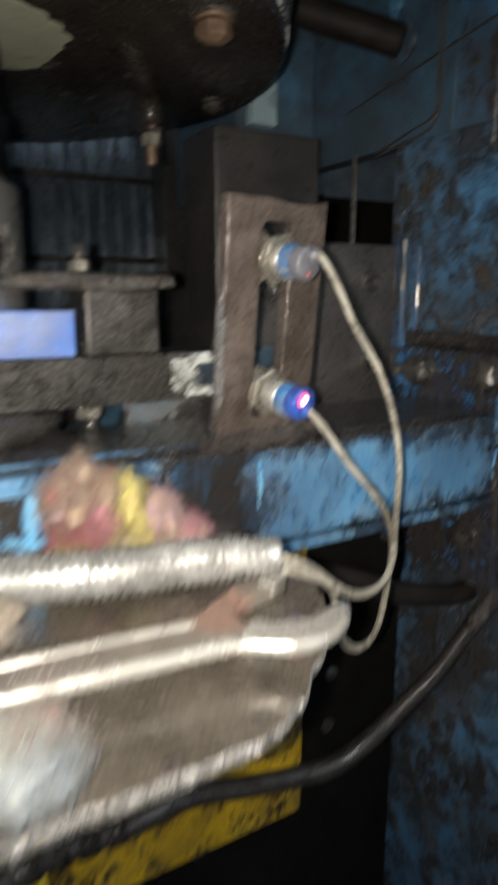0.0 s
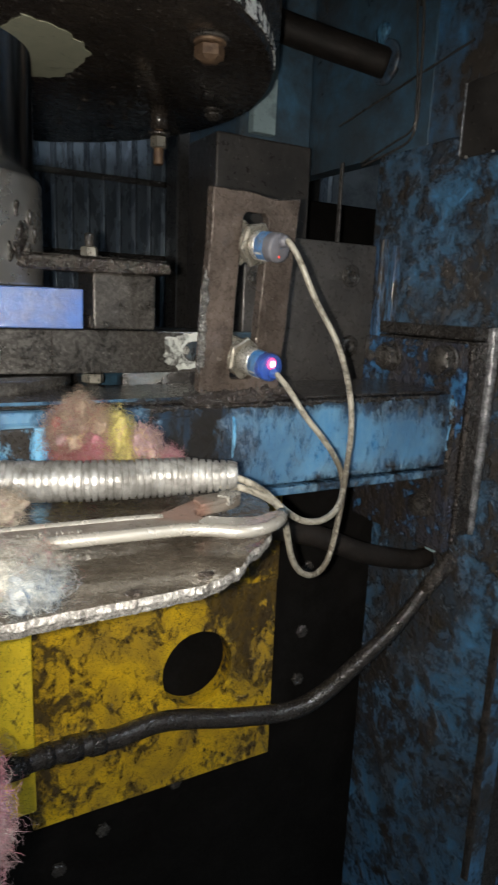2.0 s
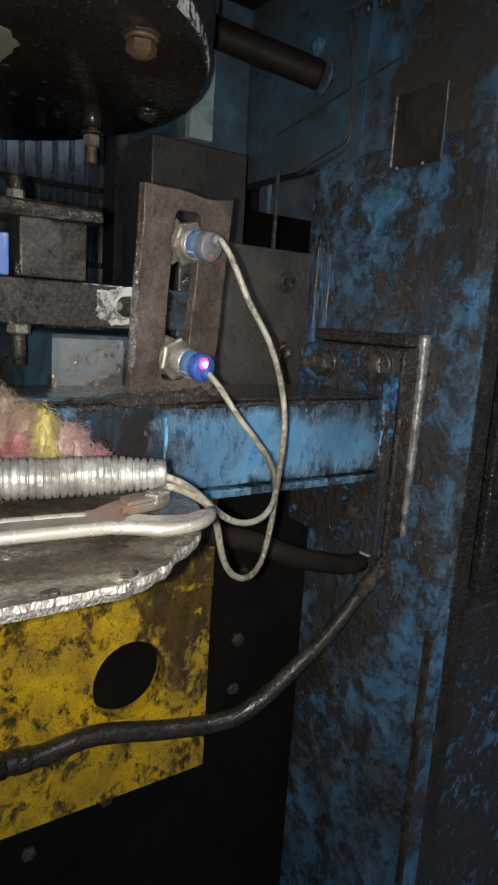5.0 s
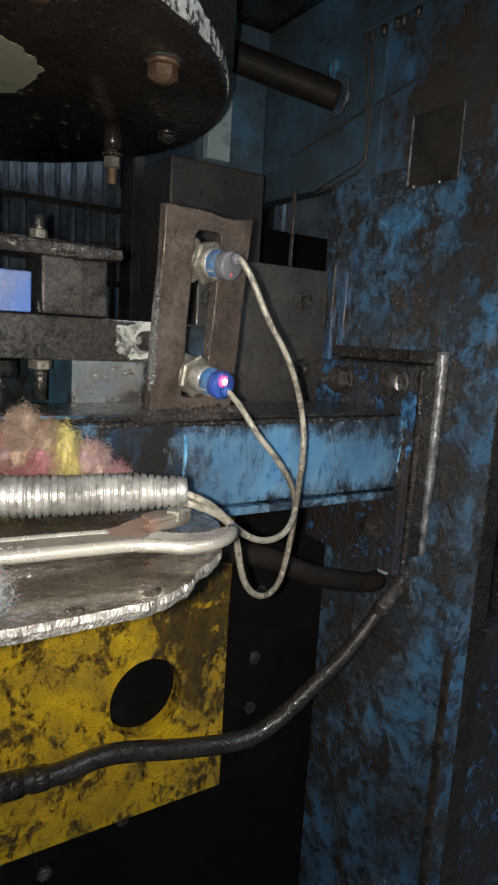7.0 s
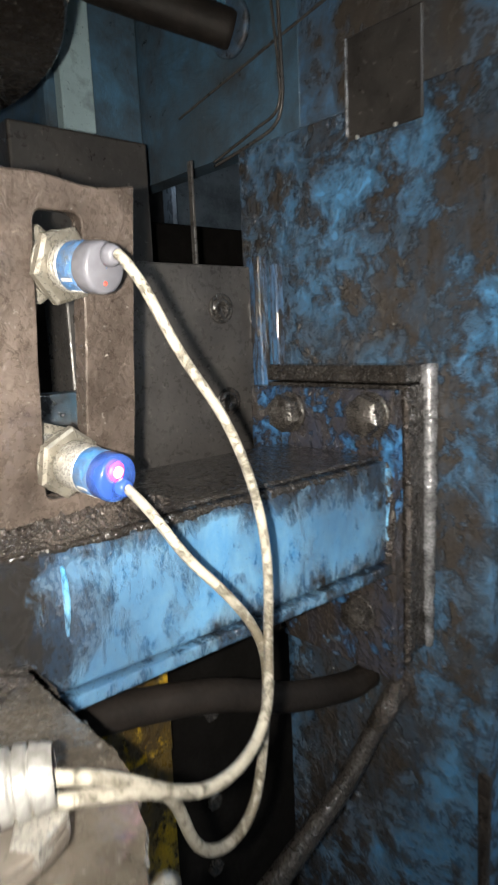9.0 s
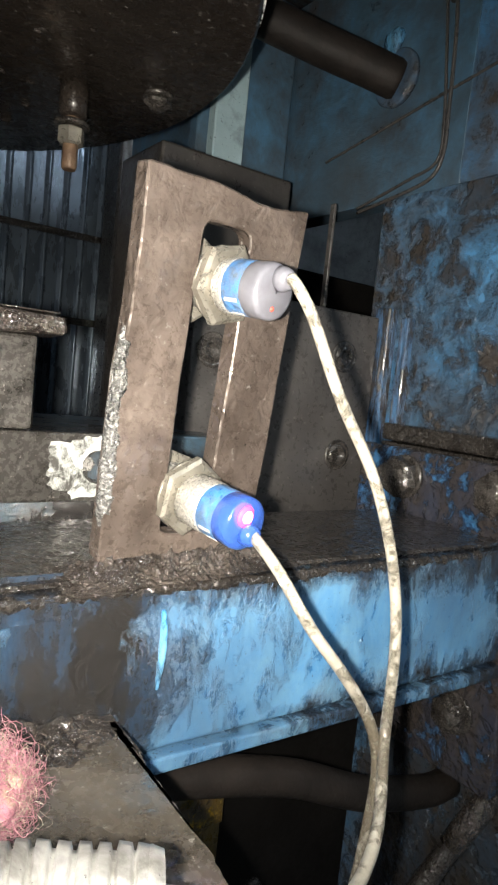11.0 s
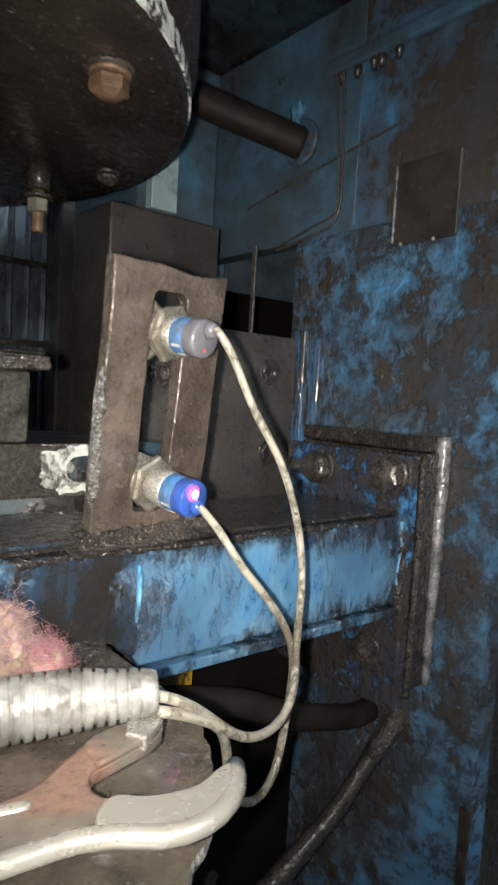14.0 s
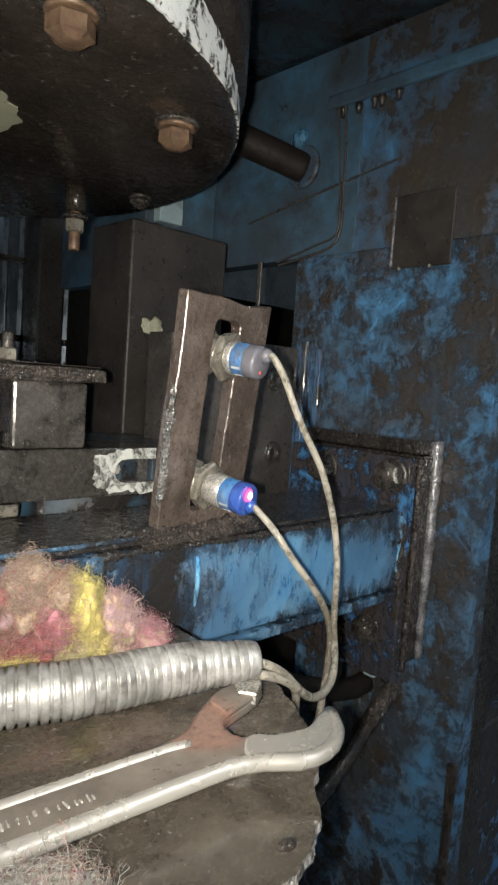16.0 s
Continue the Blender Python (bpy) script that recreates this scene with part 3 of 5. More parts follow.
def build_frame_behind():
    """The press bed seen under the lever: curved blue casting behind the cross beam."""
    ob = thing("press_bed", "blue painted cast press bed behind the beam", "press bed")
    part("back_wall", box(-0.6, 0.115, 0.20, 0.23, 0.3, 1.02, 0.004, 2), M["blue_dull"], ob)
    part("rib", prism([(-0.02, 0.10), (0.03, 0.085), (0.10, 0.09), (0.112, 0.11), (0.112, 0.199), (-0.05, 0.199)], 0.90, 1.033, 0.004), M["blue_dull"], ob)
    part("rib", prism([(-0.30, 0.10), (-0.12, 0.095), (-0.075, 0.12), (-0.06, 0.199), (-0.30, 0.199)], 0.90, 0.998, 0.004), M["grease"], ob)
    # Greasy plate, its near-black deepened to carry the dimness under the beam.
    part("web_plate", box(-0.6, 0.254, 0.112, 0.125, 0.0, 0.93, 0.002), M["unlit_black"], ob)
    for x, z in ((0.172, 0.806), (0.170, 0.737), (0.168, 0.684), (0.035, 0.61), (-0.035, 0.585), (-0.075, 0.56)):
        m = Matrix.Translation((x, 0.112, z)) @ TO_FRONT
        part("bolt", hexa(0.012, 0, 0.005, 0.001, None, m), M["bolt_dark"], ob)
    return ob


build_frame_behind()


def hex_bolt(parent, x, y, z, m3, af, h, mat, name="bolt"):
    m = Matrix.Translation((x, y, z)) @ m3
    b = lathe([(af * 0.62, 0), (af * 0.62, 0.0018), (af * 0.5, 0.002)], 24, None, m)
    b = hexa(af, 0.002, h, 0.0016, b, m)
    b = lathe([(af * 0.40, h), (af * 0.30, h + 0.0012), (0.0005, h + 0.0015)], 18, b, m, False)
    part(name, b, mat, parent)


def crust(line, r, seed, flat=(1, 1, 1), lumps=0.0022, n=140, sides=18):
    """A rough, many-lumped weld bead along a line."""
    ln = spline(line, n)
    rad = [r * (0.75 + 0.5 * abs(noise.noise(Vector((k * 0.21, seed, 0))))) * min(1.0, 0.3 + 8 * min(k, n - 1 - k) / n) for k in range(n)]
    b = sweep(ln, rad, sides)
    for v in b.verts:
        q = noise.noise_vector(v.co * 130 + Vector((seed, 0, 0))) * lumps + noise.noise_vector(v.co * 420 + Vector((0, seed, 0))) * lumps * 0.55
        v.co += Vector((q.x * flat[0], q.y * flat[1], q.z * flat[2]))
    return b


def crust_patch(x0, x1, y0, y1, z, h, seed, ridge, nx=110, ny=34):
    """A spread of lumpy weld and grease on a level face, highest along the line y = ridge."""
    b = bmesh.new()
    grid = []
    for i in range(nx + 1):
        row = []
        for j in range(ny + 1):
            x, y = x0 + (x1 - x0) * i / nx, y0 + (y1 - y0) * j / ny
            u, v = i / nx, (y - ridge) / max(ridge - y0, y1 - ridge)
            p = Vector((x, y, seed))
            fall = max(0.0, 1 - abs(v) ** 1.3 - 0.5 * abs(noise.noise(p * 60))) * min(1.0, 9 * min(u, 1 - u))
            hh = h * fall * (0.55 + 0.7 * noise.noise(p * 130) + 0.55 * noise.noise(p * 310) + 0.3 * noise.noise(p * 700))
            row.append(b.verts.new((x, y, z + max(-0.0008, hh - 0.0005))))
        grid.append(row)
    for i in range(nx):
        for j in range(ny):
            b.faces.new((grid[i][j], grid[i + 1][j], grid[i + 1][j + 1], grid[i][j + 1])).smooth = True
    return b


def build_beam():
    """The blue cross beam: channel face, lower lip, seam bead, and brighter overlay plate along its other half."""
    ob = thing("cross_beam", "blue painted steel cross beam with worn greasy paint", "beam")
    part("channel", rough_up(box(-0.70, 0.2195, -0.011, 0.078, 0.934, 0.9935, 0.0022, 3), 0.0004, 40), M["blue_beam"], ob)
    part("lower_lip", box(0.0, 0.2195, -0.0135, 0.06, 0.9265, 0.9325, 0.001, 2), M["blue_beam"], ob)
    part("top_wear", rough_up(box(-0.69, 0.218, -0.0065, 0.076, 0.9937, 0.9962, 0.0012, 1), 0.0005, 90, 3), M["grease"], ob)
    part("overlay_plate", rough_up(box(-0.70, -0.045, -0.0142, -0.0112, 0.950, 0.9845, 0.0012, 2), 0.0004, 45), M["blue_left"], ob)
    b = bmesh.new()
    q = [b.verts.new(p) for p in ((-0.70, -0.0142, 0.985), (-0.012, -0.0122, 0.986), (-0.012, -0.001, 0.9975), (-0.70, -0.001, 0.9985), (-0.70, -0.0125, 0.985), (-0.012, -0.0112, 0.986), (-0.012, -0.001, 0.9963), (-0.70, -0.001, 0.9963))]
    for f in ((0, 1, 2, 3), (7, 6, 5, 4), (0, 4, 5, 1), (1, 5, 6, 2), (2, 6, 7, 3), (3, 7, 4, 0)):
        b.faces.new([q[k] for k in f])
    part("chamfer_strip", rough_up(b, 0.0004, 60, 4), M["blue_beam"], ob)
    part("worn_edge", crust([(-0.06, -0.0088, 0.9915), (0.05, -0.0092, 0.9915), (0.12, -0.0090, 0.9915), (0.217, -0.0090, 0.9915)], 0.0028, 6.0, (1, 0.5, 0.8), 0.0011, 260, 10), M["grease"], ob)
    part("seam_bead", rough_up(sweep(spline([(0.020, -0.0116, 0.985), (0.0207, -0.012, 0.972), (0.020, -0.0114, 0.957)], 30), [0.0005 + 0.0009 * math.sin(math.pi * min(1, (k + 3) / 33)) for k in range(30)], 8), 0.0006, 300), M["blue_left"], ob)
    part("end_bead", rough_up(sweep(spline([(0.2185, -0.011, 0.990), (0.219, -0.0115, 0.965), (0.2185, -0.011, 0.945)], 24), 0.0022, 8), 0.0008, 300), M["blue_left"], ob)
    part("end_weld", crust([(0.2192, -0.010, 0.993), (0.2198, -0.0125, 0.96), (0.2192, -0.010, 0.93)], 0.0032, 4.0, lumps=0.0012), M["weld"], ob)
    return ob


build_beam()


def build_end_bracket():
    """Bolted plates that carry the beam's end on the column."""
    ob = thing("end_bracket", "greasy bolted end plates joining the beam to the column", "bracket")
    part("inner_plate", rough_up(box(0.2205, 0.2300, -0.014, 0.108, 0.858, 1.034, 0.0015, 2), 0.0008, 60, 3), M["grease_blue"], ob)
    part("outer_plate", rough_up(box(0.2328, 0.2515, -0.016, 0.104, 0.872, 1.036, 0.0015, 2), 0.0006, 40), M["grease"], ob)
    part("top_bar", rough_up(box(0.2325, 0.2535, -0.014, 0.104, 1.0365, 1.0475, 0.0015, 2), 0.0006, 60), M["grease"], ob)
    part("corner_bead", rough_up(sweep(spline([(0.2522, -0.0163, 1.0466), (0.2510, -0.0175, 0.97), (0.2490, -0.018, 0.874)], 40), [0.0056 - 0.0026 * k / 39 for k in range(40)], 8), 0.0014, 170), M["silver_bead"], ob)
    part("side_bead", rough_up(sweep(spline([(0.2316, -0.0150, 1.033), (0.2318, -0.0160, 0.95), (0.2312, -0.0150, 0.866)], 40), 0.0022, 8), 0.0010, 260), M["weld"], ob)
    m3 = pose(0, 0, 0, 0, -90, 0)
    for y, z in ((0.068, 1.0175), (0.001, 1.0195)):
        hex_bolt(ob, 0.2205, y, z, m3 @ pose(0, 0, 0, 0, 0, 8), 0.0215, 0.012, M["bolt_dark"], "hex_bolt")
    hex_bolt(ob, 0.2205, 0.012, 0.895, m3, 0.019, 0.010, M["bolt_dark"], "hex_bolt")
    return ob


build_end_bracket()


# ---- yellow gusset under the table ----
def build_gusset():
    ob = thing("yellow_gusset", "scratched yellow painted steel gusset plate with a round hole", "gusset plate")
    cx, cz, rx = 0.0475, 0.7355, 0.034
    n = 40
    b = bmesh.new()
    circ = [(cx + rx * math.cos(2 * math.pi * k / n), cz + 0.0365 * math.sin(2 * math.pi * k / n)) for k in range(n)]
    x0, x1, z0, z1 = -0.098, 0.126, 0.625, 0.935
    outer = []
    for k in range(n):
        a = 2 * math.pi * k / n
        dx, dz = math.cos(a), math.sin(a)
        s = min(((x1 if dx > 0 else x0) - cx) / dx if abs(dx) > 1e-6 else 9, ((z1 if dz > 0 else z0) - cz) / dz if abs(dz) > 1e-6 else 9)
        outer.append([cx + dx * s, cz + dz * s])
    for tx, tz in ((x0, z0), (x0, z1), (x1, z0), (x1, z1)):
        j = min(range(n), key=lambda k: (outer[k][0] - tx) ** 2 + (outer[k][1] - tz) ** 2)
        outer[j] = [tx, tz]
    for y in (0.092, 0.110):
        for ring in (circ, outer):
            for x, z in ring:
                b.verts.new((x, y, z))
    b.verts.ensure_lookup_table()
    V = b.verts
    for k in range(n):
        j = (k + 1) % n
        b.faces.new((V[k], V[j], V[n + j], V[n + k]))
        b.faces.new((V[2 * n + j], V[2 * n + k], V[3 * n + k], V[3 * n + j]))
        b.faces.new((V[j], V[k], V[2 * n + k], V[2 * n + j]))
        b.faces.new((V[n + k], V[n + j], V[3 * n + j], V[3 * n + k]))
    bmesh.ops.recalc_face_normals(b, faces=b.faces[:])
    part("plate", b, M["yellow"], ob)
    part("edge_bar", rough_up(box(-0.129, -0.1, 0.062, 0.111, 0.668, 0.935, 0.0015, 2), 0.0006, 50), M["yellow_lit"], ob)
    part("doubler", rough_up(box(0.062, 0.1255, 0.0885, 0.0915, 0.81, 0.934, 0.001, 1), 0.0005, 60), M["yellow"], ob)
    return ob


build_gusset()


# ---- flame-cut table plate ----
def build_table():
    ob = thing("table_plate", "oily flame-cut steel table plate with a rough edge", "table plate")
    key = [(-0.55, -0.178), (-0.30, -0.178), (-0.165, -0.178), (-0.118, -0.1775), (-0.085, -0.1770), (-0.069, -0.1735), (-0.0545, -0.1648), (-0.0415, -0.1525), (-0.0285, -0.1425), (-0.018, -0.128), (-0.006, -0.106), (0.0, -0.088), (0.0015, -0.06), (0.003, -0.022)]
    line = spline([(x, y, 0) for x, y in key], 700)
    rnd = random.Random(3)
    rim = []
    for k, p in enumerate(line):
        w = 0.0010 * noise.noise(p * 120) + 0.0006 * noise.noise(p * 420) + rnd.uniform(-0.00012, 0.00012)
        q = line[min(k + 1, 699)] - line[max(0, k - 1)]
        nrm = Vector((q.y, -q.x, 0)).normalized()
        rim.append(p + nrm * w)
    top_z, bot_z = 0.952, 0.9455
    b = bmesh.new()
    hi = [b.verts.new((p.x, p.y, top_z)) for p in rim]
    mids = [b.verts.new((p.x + 0.0007 * noise.noise(p * 300), p.y + 0.0007 * noise.noise(p * 340) - 0.0007, top_z - 0.0026)) for p in rim]
    lo = [b.verts.new((p.x, p.y + 0.0015, bot_z)) for p in rim]
    n = len(rim)
    for k in range(n - 1):
        b.faces.new((mids[k], mids[k + 1], hi[k + 1], hi[k])).material_index = 1
        b.faces.new((lo[k], lo[k + 1], mids[k + 1], mids[k])).material_index = 1
    backs = [b.verts.new((p.x, -0.0165, top_z)) for p in rim]
    backs_lo = [b.verts.new((p.x, -0.0165, bot_z)) for p in rim]
    for k in range(n - 1):
        b.faces.new((hi[k], hi[k + 1], backs[k + 1], backs[k]))
        b.faces.new((lo[k + 1], lo[k], backs_lo[k], backs_lo[k + 1]))
    bmesh.ops.recalc_face_normals(b, faces=b.faces[:])
    part("plate", b, [M["table"], M["cut_edge"]], ob)
    part("weld_seam", crust_patch(-0.30, 0.004, -0.036, -0.0115, 0.9522, 0.010, 2.0, -0.014, 260, 40), M["weld"], ob)
    for x, y in ((-0.104, -0.1735), (-0.072, -0.168), (-0.15, -0.170)):
        part("weld_spatter", blob((x, y, 0.9525), 0.0022, 2, 0.4, 300, x, (1.6, 1, 0.7)), M["weld"], ob)
    return ob


build_table()


# ---- upper disc ----
def build_disc():
    ob = thing("upper_disc", "oily black round upper plate with a chipped white rim and bolts", "press plate")
    cx, cy, R = -0.132, 0.158, 0.232
    b = lathe([(0.0005, 1.215), (0.06, 1.215), (R - 0.0018, 1.215), (R, 1.2168), (R, 1.239), (R + 0.004, 1.241), (R + 0.004, 1.335), (0.0005, 1.337)], 96, None, Matrix.Translation((cx, cy, 0)), False)
    part("plate", b, M["disc_face"], ob)
    # pale flaked paint on the part of the rim that faces the front
    b = bmesh.new()
    n = 120
    rings = []
    for k in range(n + 1):
        a = math.radians(-125 + 100 * k / n)
        wob = noise.noise(Vector((k * 0.23, 2.0, 0))) + 0.5 * noise.noise(Vector((k * 0.9, 5.0, 0)))
        fade = max(0.0, k / n - 0.60) * 0.045
        z0, z1 = 1.2172 + max(0.0, wob) * 0.002 + fade * 0.25, 1.2385 - abs(wob) * 0.003 - fade
        z1 = max(z1, z0 + 0.002)
        rings.append([b.verts.new((cx + r * math.cos(a), cy + r * math.sin(a), z)) for r, z in ((R + 0.0002, z0), (R + 0.0014, z0), (R + 0.0014, (z0 + z1) / 2), (R + 0.0014, z1), (R + 0.0002, z1))])
    for p, q in zip(rings, rings[1:]):
        for j in range(4):
            b.faces.new((p[j], q[j], q[j + 1], p[j + 1]))
    bmesh.ops.recalc_face_normals(b, faces=b.faces[:])
    part("rim_paint", b, M["rim_flake"], ob)
    down = pose(0, 0, 0, 180, 0, 0)
    for x, y, af, h in ((-0.084, -0.043, 0.0162, 0.011), (0.0065, 0.0122, 0.0162, 0.011), (0.070, 0.140, 0.013, 0.007)):
        if af > 0.015:
            part("flat_washer", lathe([(0.0125, 0.0), (0.0125, 0.0014), (0.0118, 0.0019), (0.0085, 0.0020)], 32, None, Matrix.Translation((x, y, 1.215)) @ down), M["bolt_dark"], ob)
        hex_bolt(ob, x, y, 1.2135, down @ pose(0, 0, 0, 0, 0, 20), af, h, M["bolt_brown"] if af > 0.015 else M["bolt_dark"], "hex_bolt")
    # long stud with a nut
    m = Matrix.Translation((0.0332, 0.168, 1.215)) @ down
    # Boss takes the disc's dark colour for the unlit top of the stud.
    part("stud_boss", lathe([(0.0080, 0.0), (0.0075, 0.0165), (0.0042, 0.0175)], 20, None, m), M["disc_face"], ob)
    part("stud", lathe([(0.0042, 0.016), (0.0042, 0.043), (0.0036, 0.045)], 16, None, m), M["bolt_brown"], ob)
    part("stud_nut", hexa(0.0125, 0.0225, 0.032, 0.001, None, m), M["zinc"], ob)
    part("washer", lathe([(0.0095, 0.0200), (0.0095, 0.0222)], 20, None, m), M["bolt_dark"], ob)
    # flaked pale patch on the underside
    b = bmesh.new()
    pts = [(-0.0985, 0.043), (-0.083, 0.0455), (-0.0725, 0.052), (-0.058, 0.064), (-0.0485, 0.080), (-0.0490, 0.106), (-0.0530, 0.136), (-0.0625, 0.146), (-0.078, 0.150), (-0.096, 0.12), (-0.105, 0.07)]
    ring = [Vector((x, y, 0)) for x, y in pts]
    fine = []
    for k, p in enumerate(ring):
        q = ring[(k + 1) % len(ring)]
        for j in range(6):
            r = p.lerp(q, j / 6)
            fine.append(r + Vector((noise.noise(r * 120), noise.noise(r * 120 + Vector((9, 0, 0))), 0)) * 0.003)
    f = b.faces.new([b.verts.new((p.x, p.y, 1.2143)) for p in fine])
    r = bmesh.ops.extrude_face_region(b, geom=[f])
    bmesh.ops.translate(b, verts=[v for v in r["geom"] if isinstance(v, bmesh.types.BMVert)], vec=(0, 0, 0.0006))
    bmesh.ops.recalc_face_normals(b, faces=b.faces[:])
    part("flaked_patch", b, M["patch_pale"], ob, "pale flaked filler patch")
    rnd = random.Random(12)
    for k in range(46):
        a, rr = rnd.uniform(0, 6.28), rnd.uniform(0.0, 0.18)
        part("grease_drop", blob((cx + rr * math.cos(a), cy + rr * math.sin(a), 1.2148), rnd.uniform(0.0008, 0.0028), 1, 0.5, 300, k, (1.6, 1, 0.45)), M["weld"], ob)
    return ob


build_disc()


# ---- moving ram with its lever and clamp ----
def build_ram():
    ob = thing("press_ram", "chromed press ram with bolted clamp and oily sensing lever", "press ram")
    at = Matrix.Translation((-0.151, 0.125, 0))
    part("rod", lathe([(0.072, 1.10), (0.072, 1.70)], 96, None, at), M["chrome"], ob, "mirror-bright chromed rod")
    part("collar", lathe([(0.072, 1.0645), (0.0766, 1.0645), (0.0768, 1.066), (0.0768, 1.131), (0.0755, 1.134), (0.072, 1.1345)], 96, None, at, False), M["collar"], ob)
    rnd = random.Random(31)
    for k in range(9):
        a, z = math.radians(rnd.uniform(-54, -32)), rnd.uniform(1.08, 1.122)
        part("rust_stain", blob((-0.151 + 0.0767 * math.cos(a), 0.125 + 0.0767 * math.sin(a), z), rnd.uniform(0.003, 0.0065), 3, 0.7, 220, k, (0.5, 0.8, 1.4)), M["grease"], ob)
    part("base_disc", lathe([(0.06, 0.99), (0.095, 0.992), (0.095, 1.003), (0.06, 1.003)], 64, None, at), M["lever"], ob)
    # lever bar with a forked, paint-daubed end
    outline = [(-0.45, 1.0045), (0.052, 1.0045), (0.052, 1.0135), (0.028, 1.0135), (0.0225, 1.0165), (0.021, 1.0205), (0.0225, 1.0245), (0.028, 1.0275), (0.052, 1.0275), (0.052, 1.0355), (-0.45, 1.0355)]
    b = prism([(x, -z) for x, z in outline], -0.105, -0.077, 0.0012)
    b.transform(Matrix(((1, 0, 0, 0), (0, 0, -1, 0), (0, -1, 0, 0), (0, 0, 0, 1))))
    bmesh.ops.recalc_face_normals(b, faces=b.faces[:])
    part("lever_bar", b, M["lever"], ob)
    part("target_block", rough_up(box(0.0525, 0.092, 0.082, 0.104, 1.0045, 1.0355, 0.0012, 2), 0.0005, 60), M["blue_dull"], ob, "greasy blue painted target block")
    part("fork_floor", box(0.02, 0.052, 0.086, 0.1, 1.0135, 1.0275, 0.0), M["lever"], ob)
    part("fork_screw", hexa(0.006, 0, 0.005, 0.0006, None, Matrix.Translation((0.0245, 0.0855, 1.021)) @ TO_FRONT), M["thread"], ob)
    # dab of white paint round the fork
    b = bmesh.new()
    inner = spline([(0.0515, 1.0128, 0), (0.028, 1.0128, 0), (0.0218, 1.0162, 0), (0.0203, 1.0205, 0), (0.0218, 1.0248, 0), (0.028, 1.0282, 0), (0.0515, 1.0282, 0)], 60)
    rings = []
    for j, p in enumerate(inner):
        f = j / 59
        a = math.radians(-90 - 180 * f)
        wob = 0.0045 * noise.noise(Vector((f * 9, 4.0, 0))) + 0.0028 * noise.noise(Vector((f * 31, 8.0, 0)))
        ox, oz = p.x + math.cos(a) * (0.0150 + wob) * 1.1, p.y + math.sin(a) * (0.0075 + wob)
        ring = []
        for k in range(5):
            x, z = p.x + (ox - p.x) * k / 4, min(1.0353, max(1.0047, p.y + (oz - p.y) * k / 4))
            ring.append(b.verts.new((x + 0.0006 * noise.noise(Vector((x * 500, z * 500, 1))), 0.0760, z)))
        rings.append(ring)
    for p, q in zip(rings, rings[1:]):
        for k in range(4):
            b.faces.new((p[k], q[k], q[k + 1], p[k + 1]))
    r = bmesh.ops.extrude_face_region(b, geom=b.faces[:])
    bmesh.ops.translate(b, verts=[v for v in r["geom"] if isinstance(v, bmesh.types.BMVert)], vec=(0, 0.0006, 0))
    bmesh.ops.recalc_face_normals(b, faces=b.faces[:])
    part("paint_dab", b, M["white_dab"], ob, "dab of white paint")
    # weld pad
    w = blob((-0.133, 0.0745, 1.0175), 0.016, 4, 0.25, 120, 3, (1.25, 0.45, 1.05))
    for v in w.verts:
        v.co += noise.noise_vector(v.co * 420) * 0.0013
    part("weld_pad", w, M["silver_weld"], ob, "shiny lumpy weld")
    # clamp: block, slotted top plate, bolts
    part("clamp_block", rough_up(box(-0.050, -0.004, 0.072, 0.115, 1.0365, 1.0755, 0.0018, 2), 0.0007, 60), M["lever"], ob)
    part("foot_block", rough_up(box(-0.052, -0.002, 0.078, 0.12, 1.0362, 1.0455, 0.001, 1), 0.0008, 90, 1), M["grease"], ob)
    part("clamp_plate", rough_up(box(-0.118, 0.006, 0.068, 0.125, 1.0758, 1.0845, 0.001, 1), 0.0018, 130, 4), M["weld"], ob)
    part("clamp_edge", rough_up(box(-0.117, 0.005, 0.0668, 0.0685, 1.0765, 1.0838, 0.0004, 1), 0.0016, 300, 5), M["weld"], ob, "sparkling saw-cut edge")
    part("clamp_plate_top", box(-0.116, 0.004, 0.0705, 0.123, 1.0852, 1.0858, 0.0002), M["grease"], ob)
    for x, top in ((-0.049, 1.101), (-0.135, 1.094)):
        m = Matrix.Translation((x, 0.085, 1.0845))
        part("clamp_stud", lathe([(0.0033, 0.0), (0.0033, top - 1.0845), (0.0026, top - 1.0835)], 14, None, m), M["bolt_dark"], ob)
        part("clamp_nut", hexa(0.0105, 0.0014, 0.0085, 0.0008, None, m), M["zinc"], ob)
    m = Matrix.Translation((-0.049, 0.079, 1.0045)) @ pose(0, 0, 0, 180, 0, 0)
    part("under_nut", hexa(0.014, 0.0, 0.007, 0.0009, None, m), M["zinc"], ob)
    part("under_stud", lathe([(0.0045, 0.0), (0.0045, 0.028)], 14, None, m), M["bolt_dark"], ob)
    part("blue_block", rough_up(box(-0.33, -0.0565, 0.074, 0.12, 1.0362, 1.0635, 0.0008, 1), 0.0002, 30), M["box_blue"], ob, "glossy blue painted block with an orange patch")
    w = blob((-0.128, 0.0742, 1.0455), 0.011, 3, 0.35, 120, 7, (1.35, 0.05, 0.62))
    part("orange_patch", w, M["orange"], ob, "orange paint patch")
    part("joint_line", box(-0.0785, -0.0775, 0.0766, 0.0769, 1.006, 1.034, 0.0), M["weld"], ob)
    return ob


ram = build_ram()


# ---- sensor bracket, sensors and cables ----
LEAN = 7.5
FOOT = pose(0.0, -0.001, 1.0, LEAN, -0.9, 4.0)


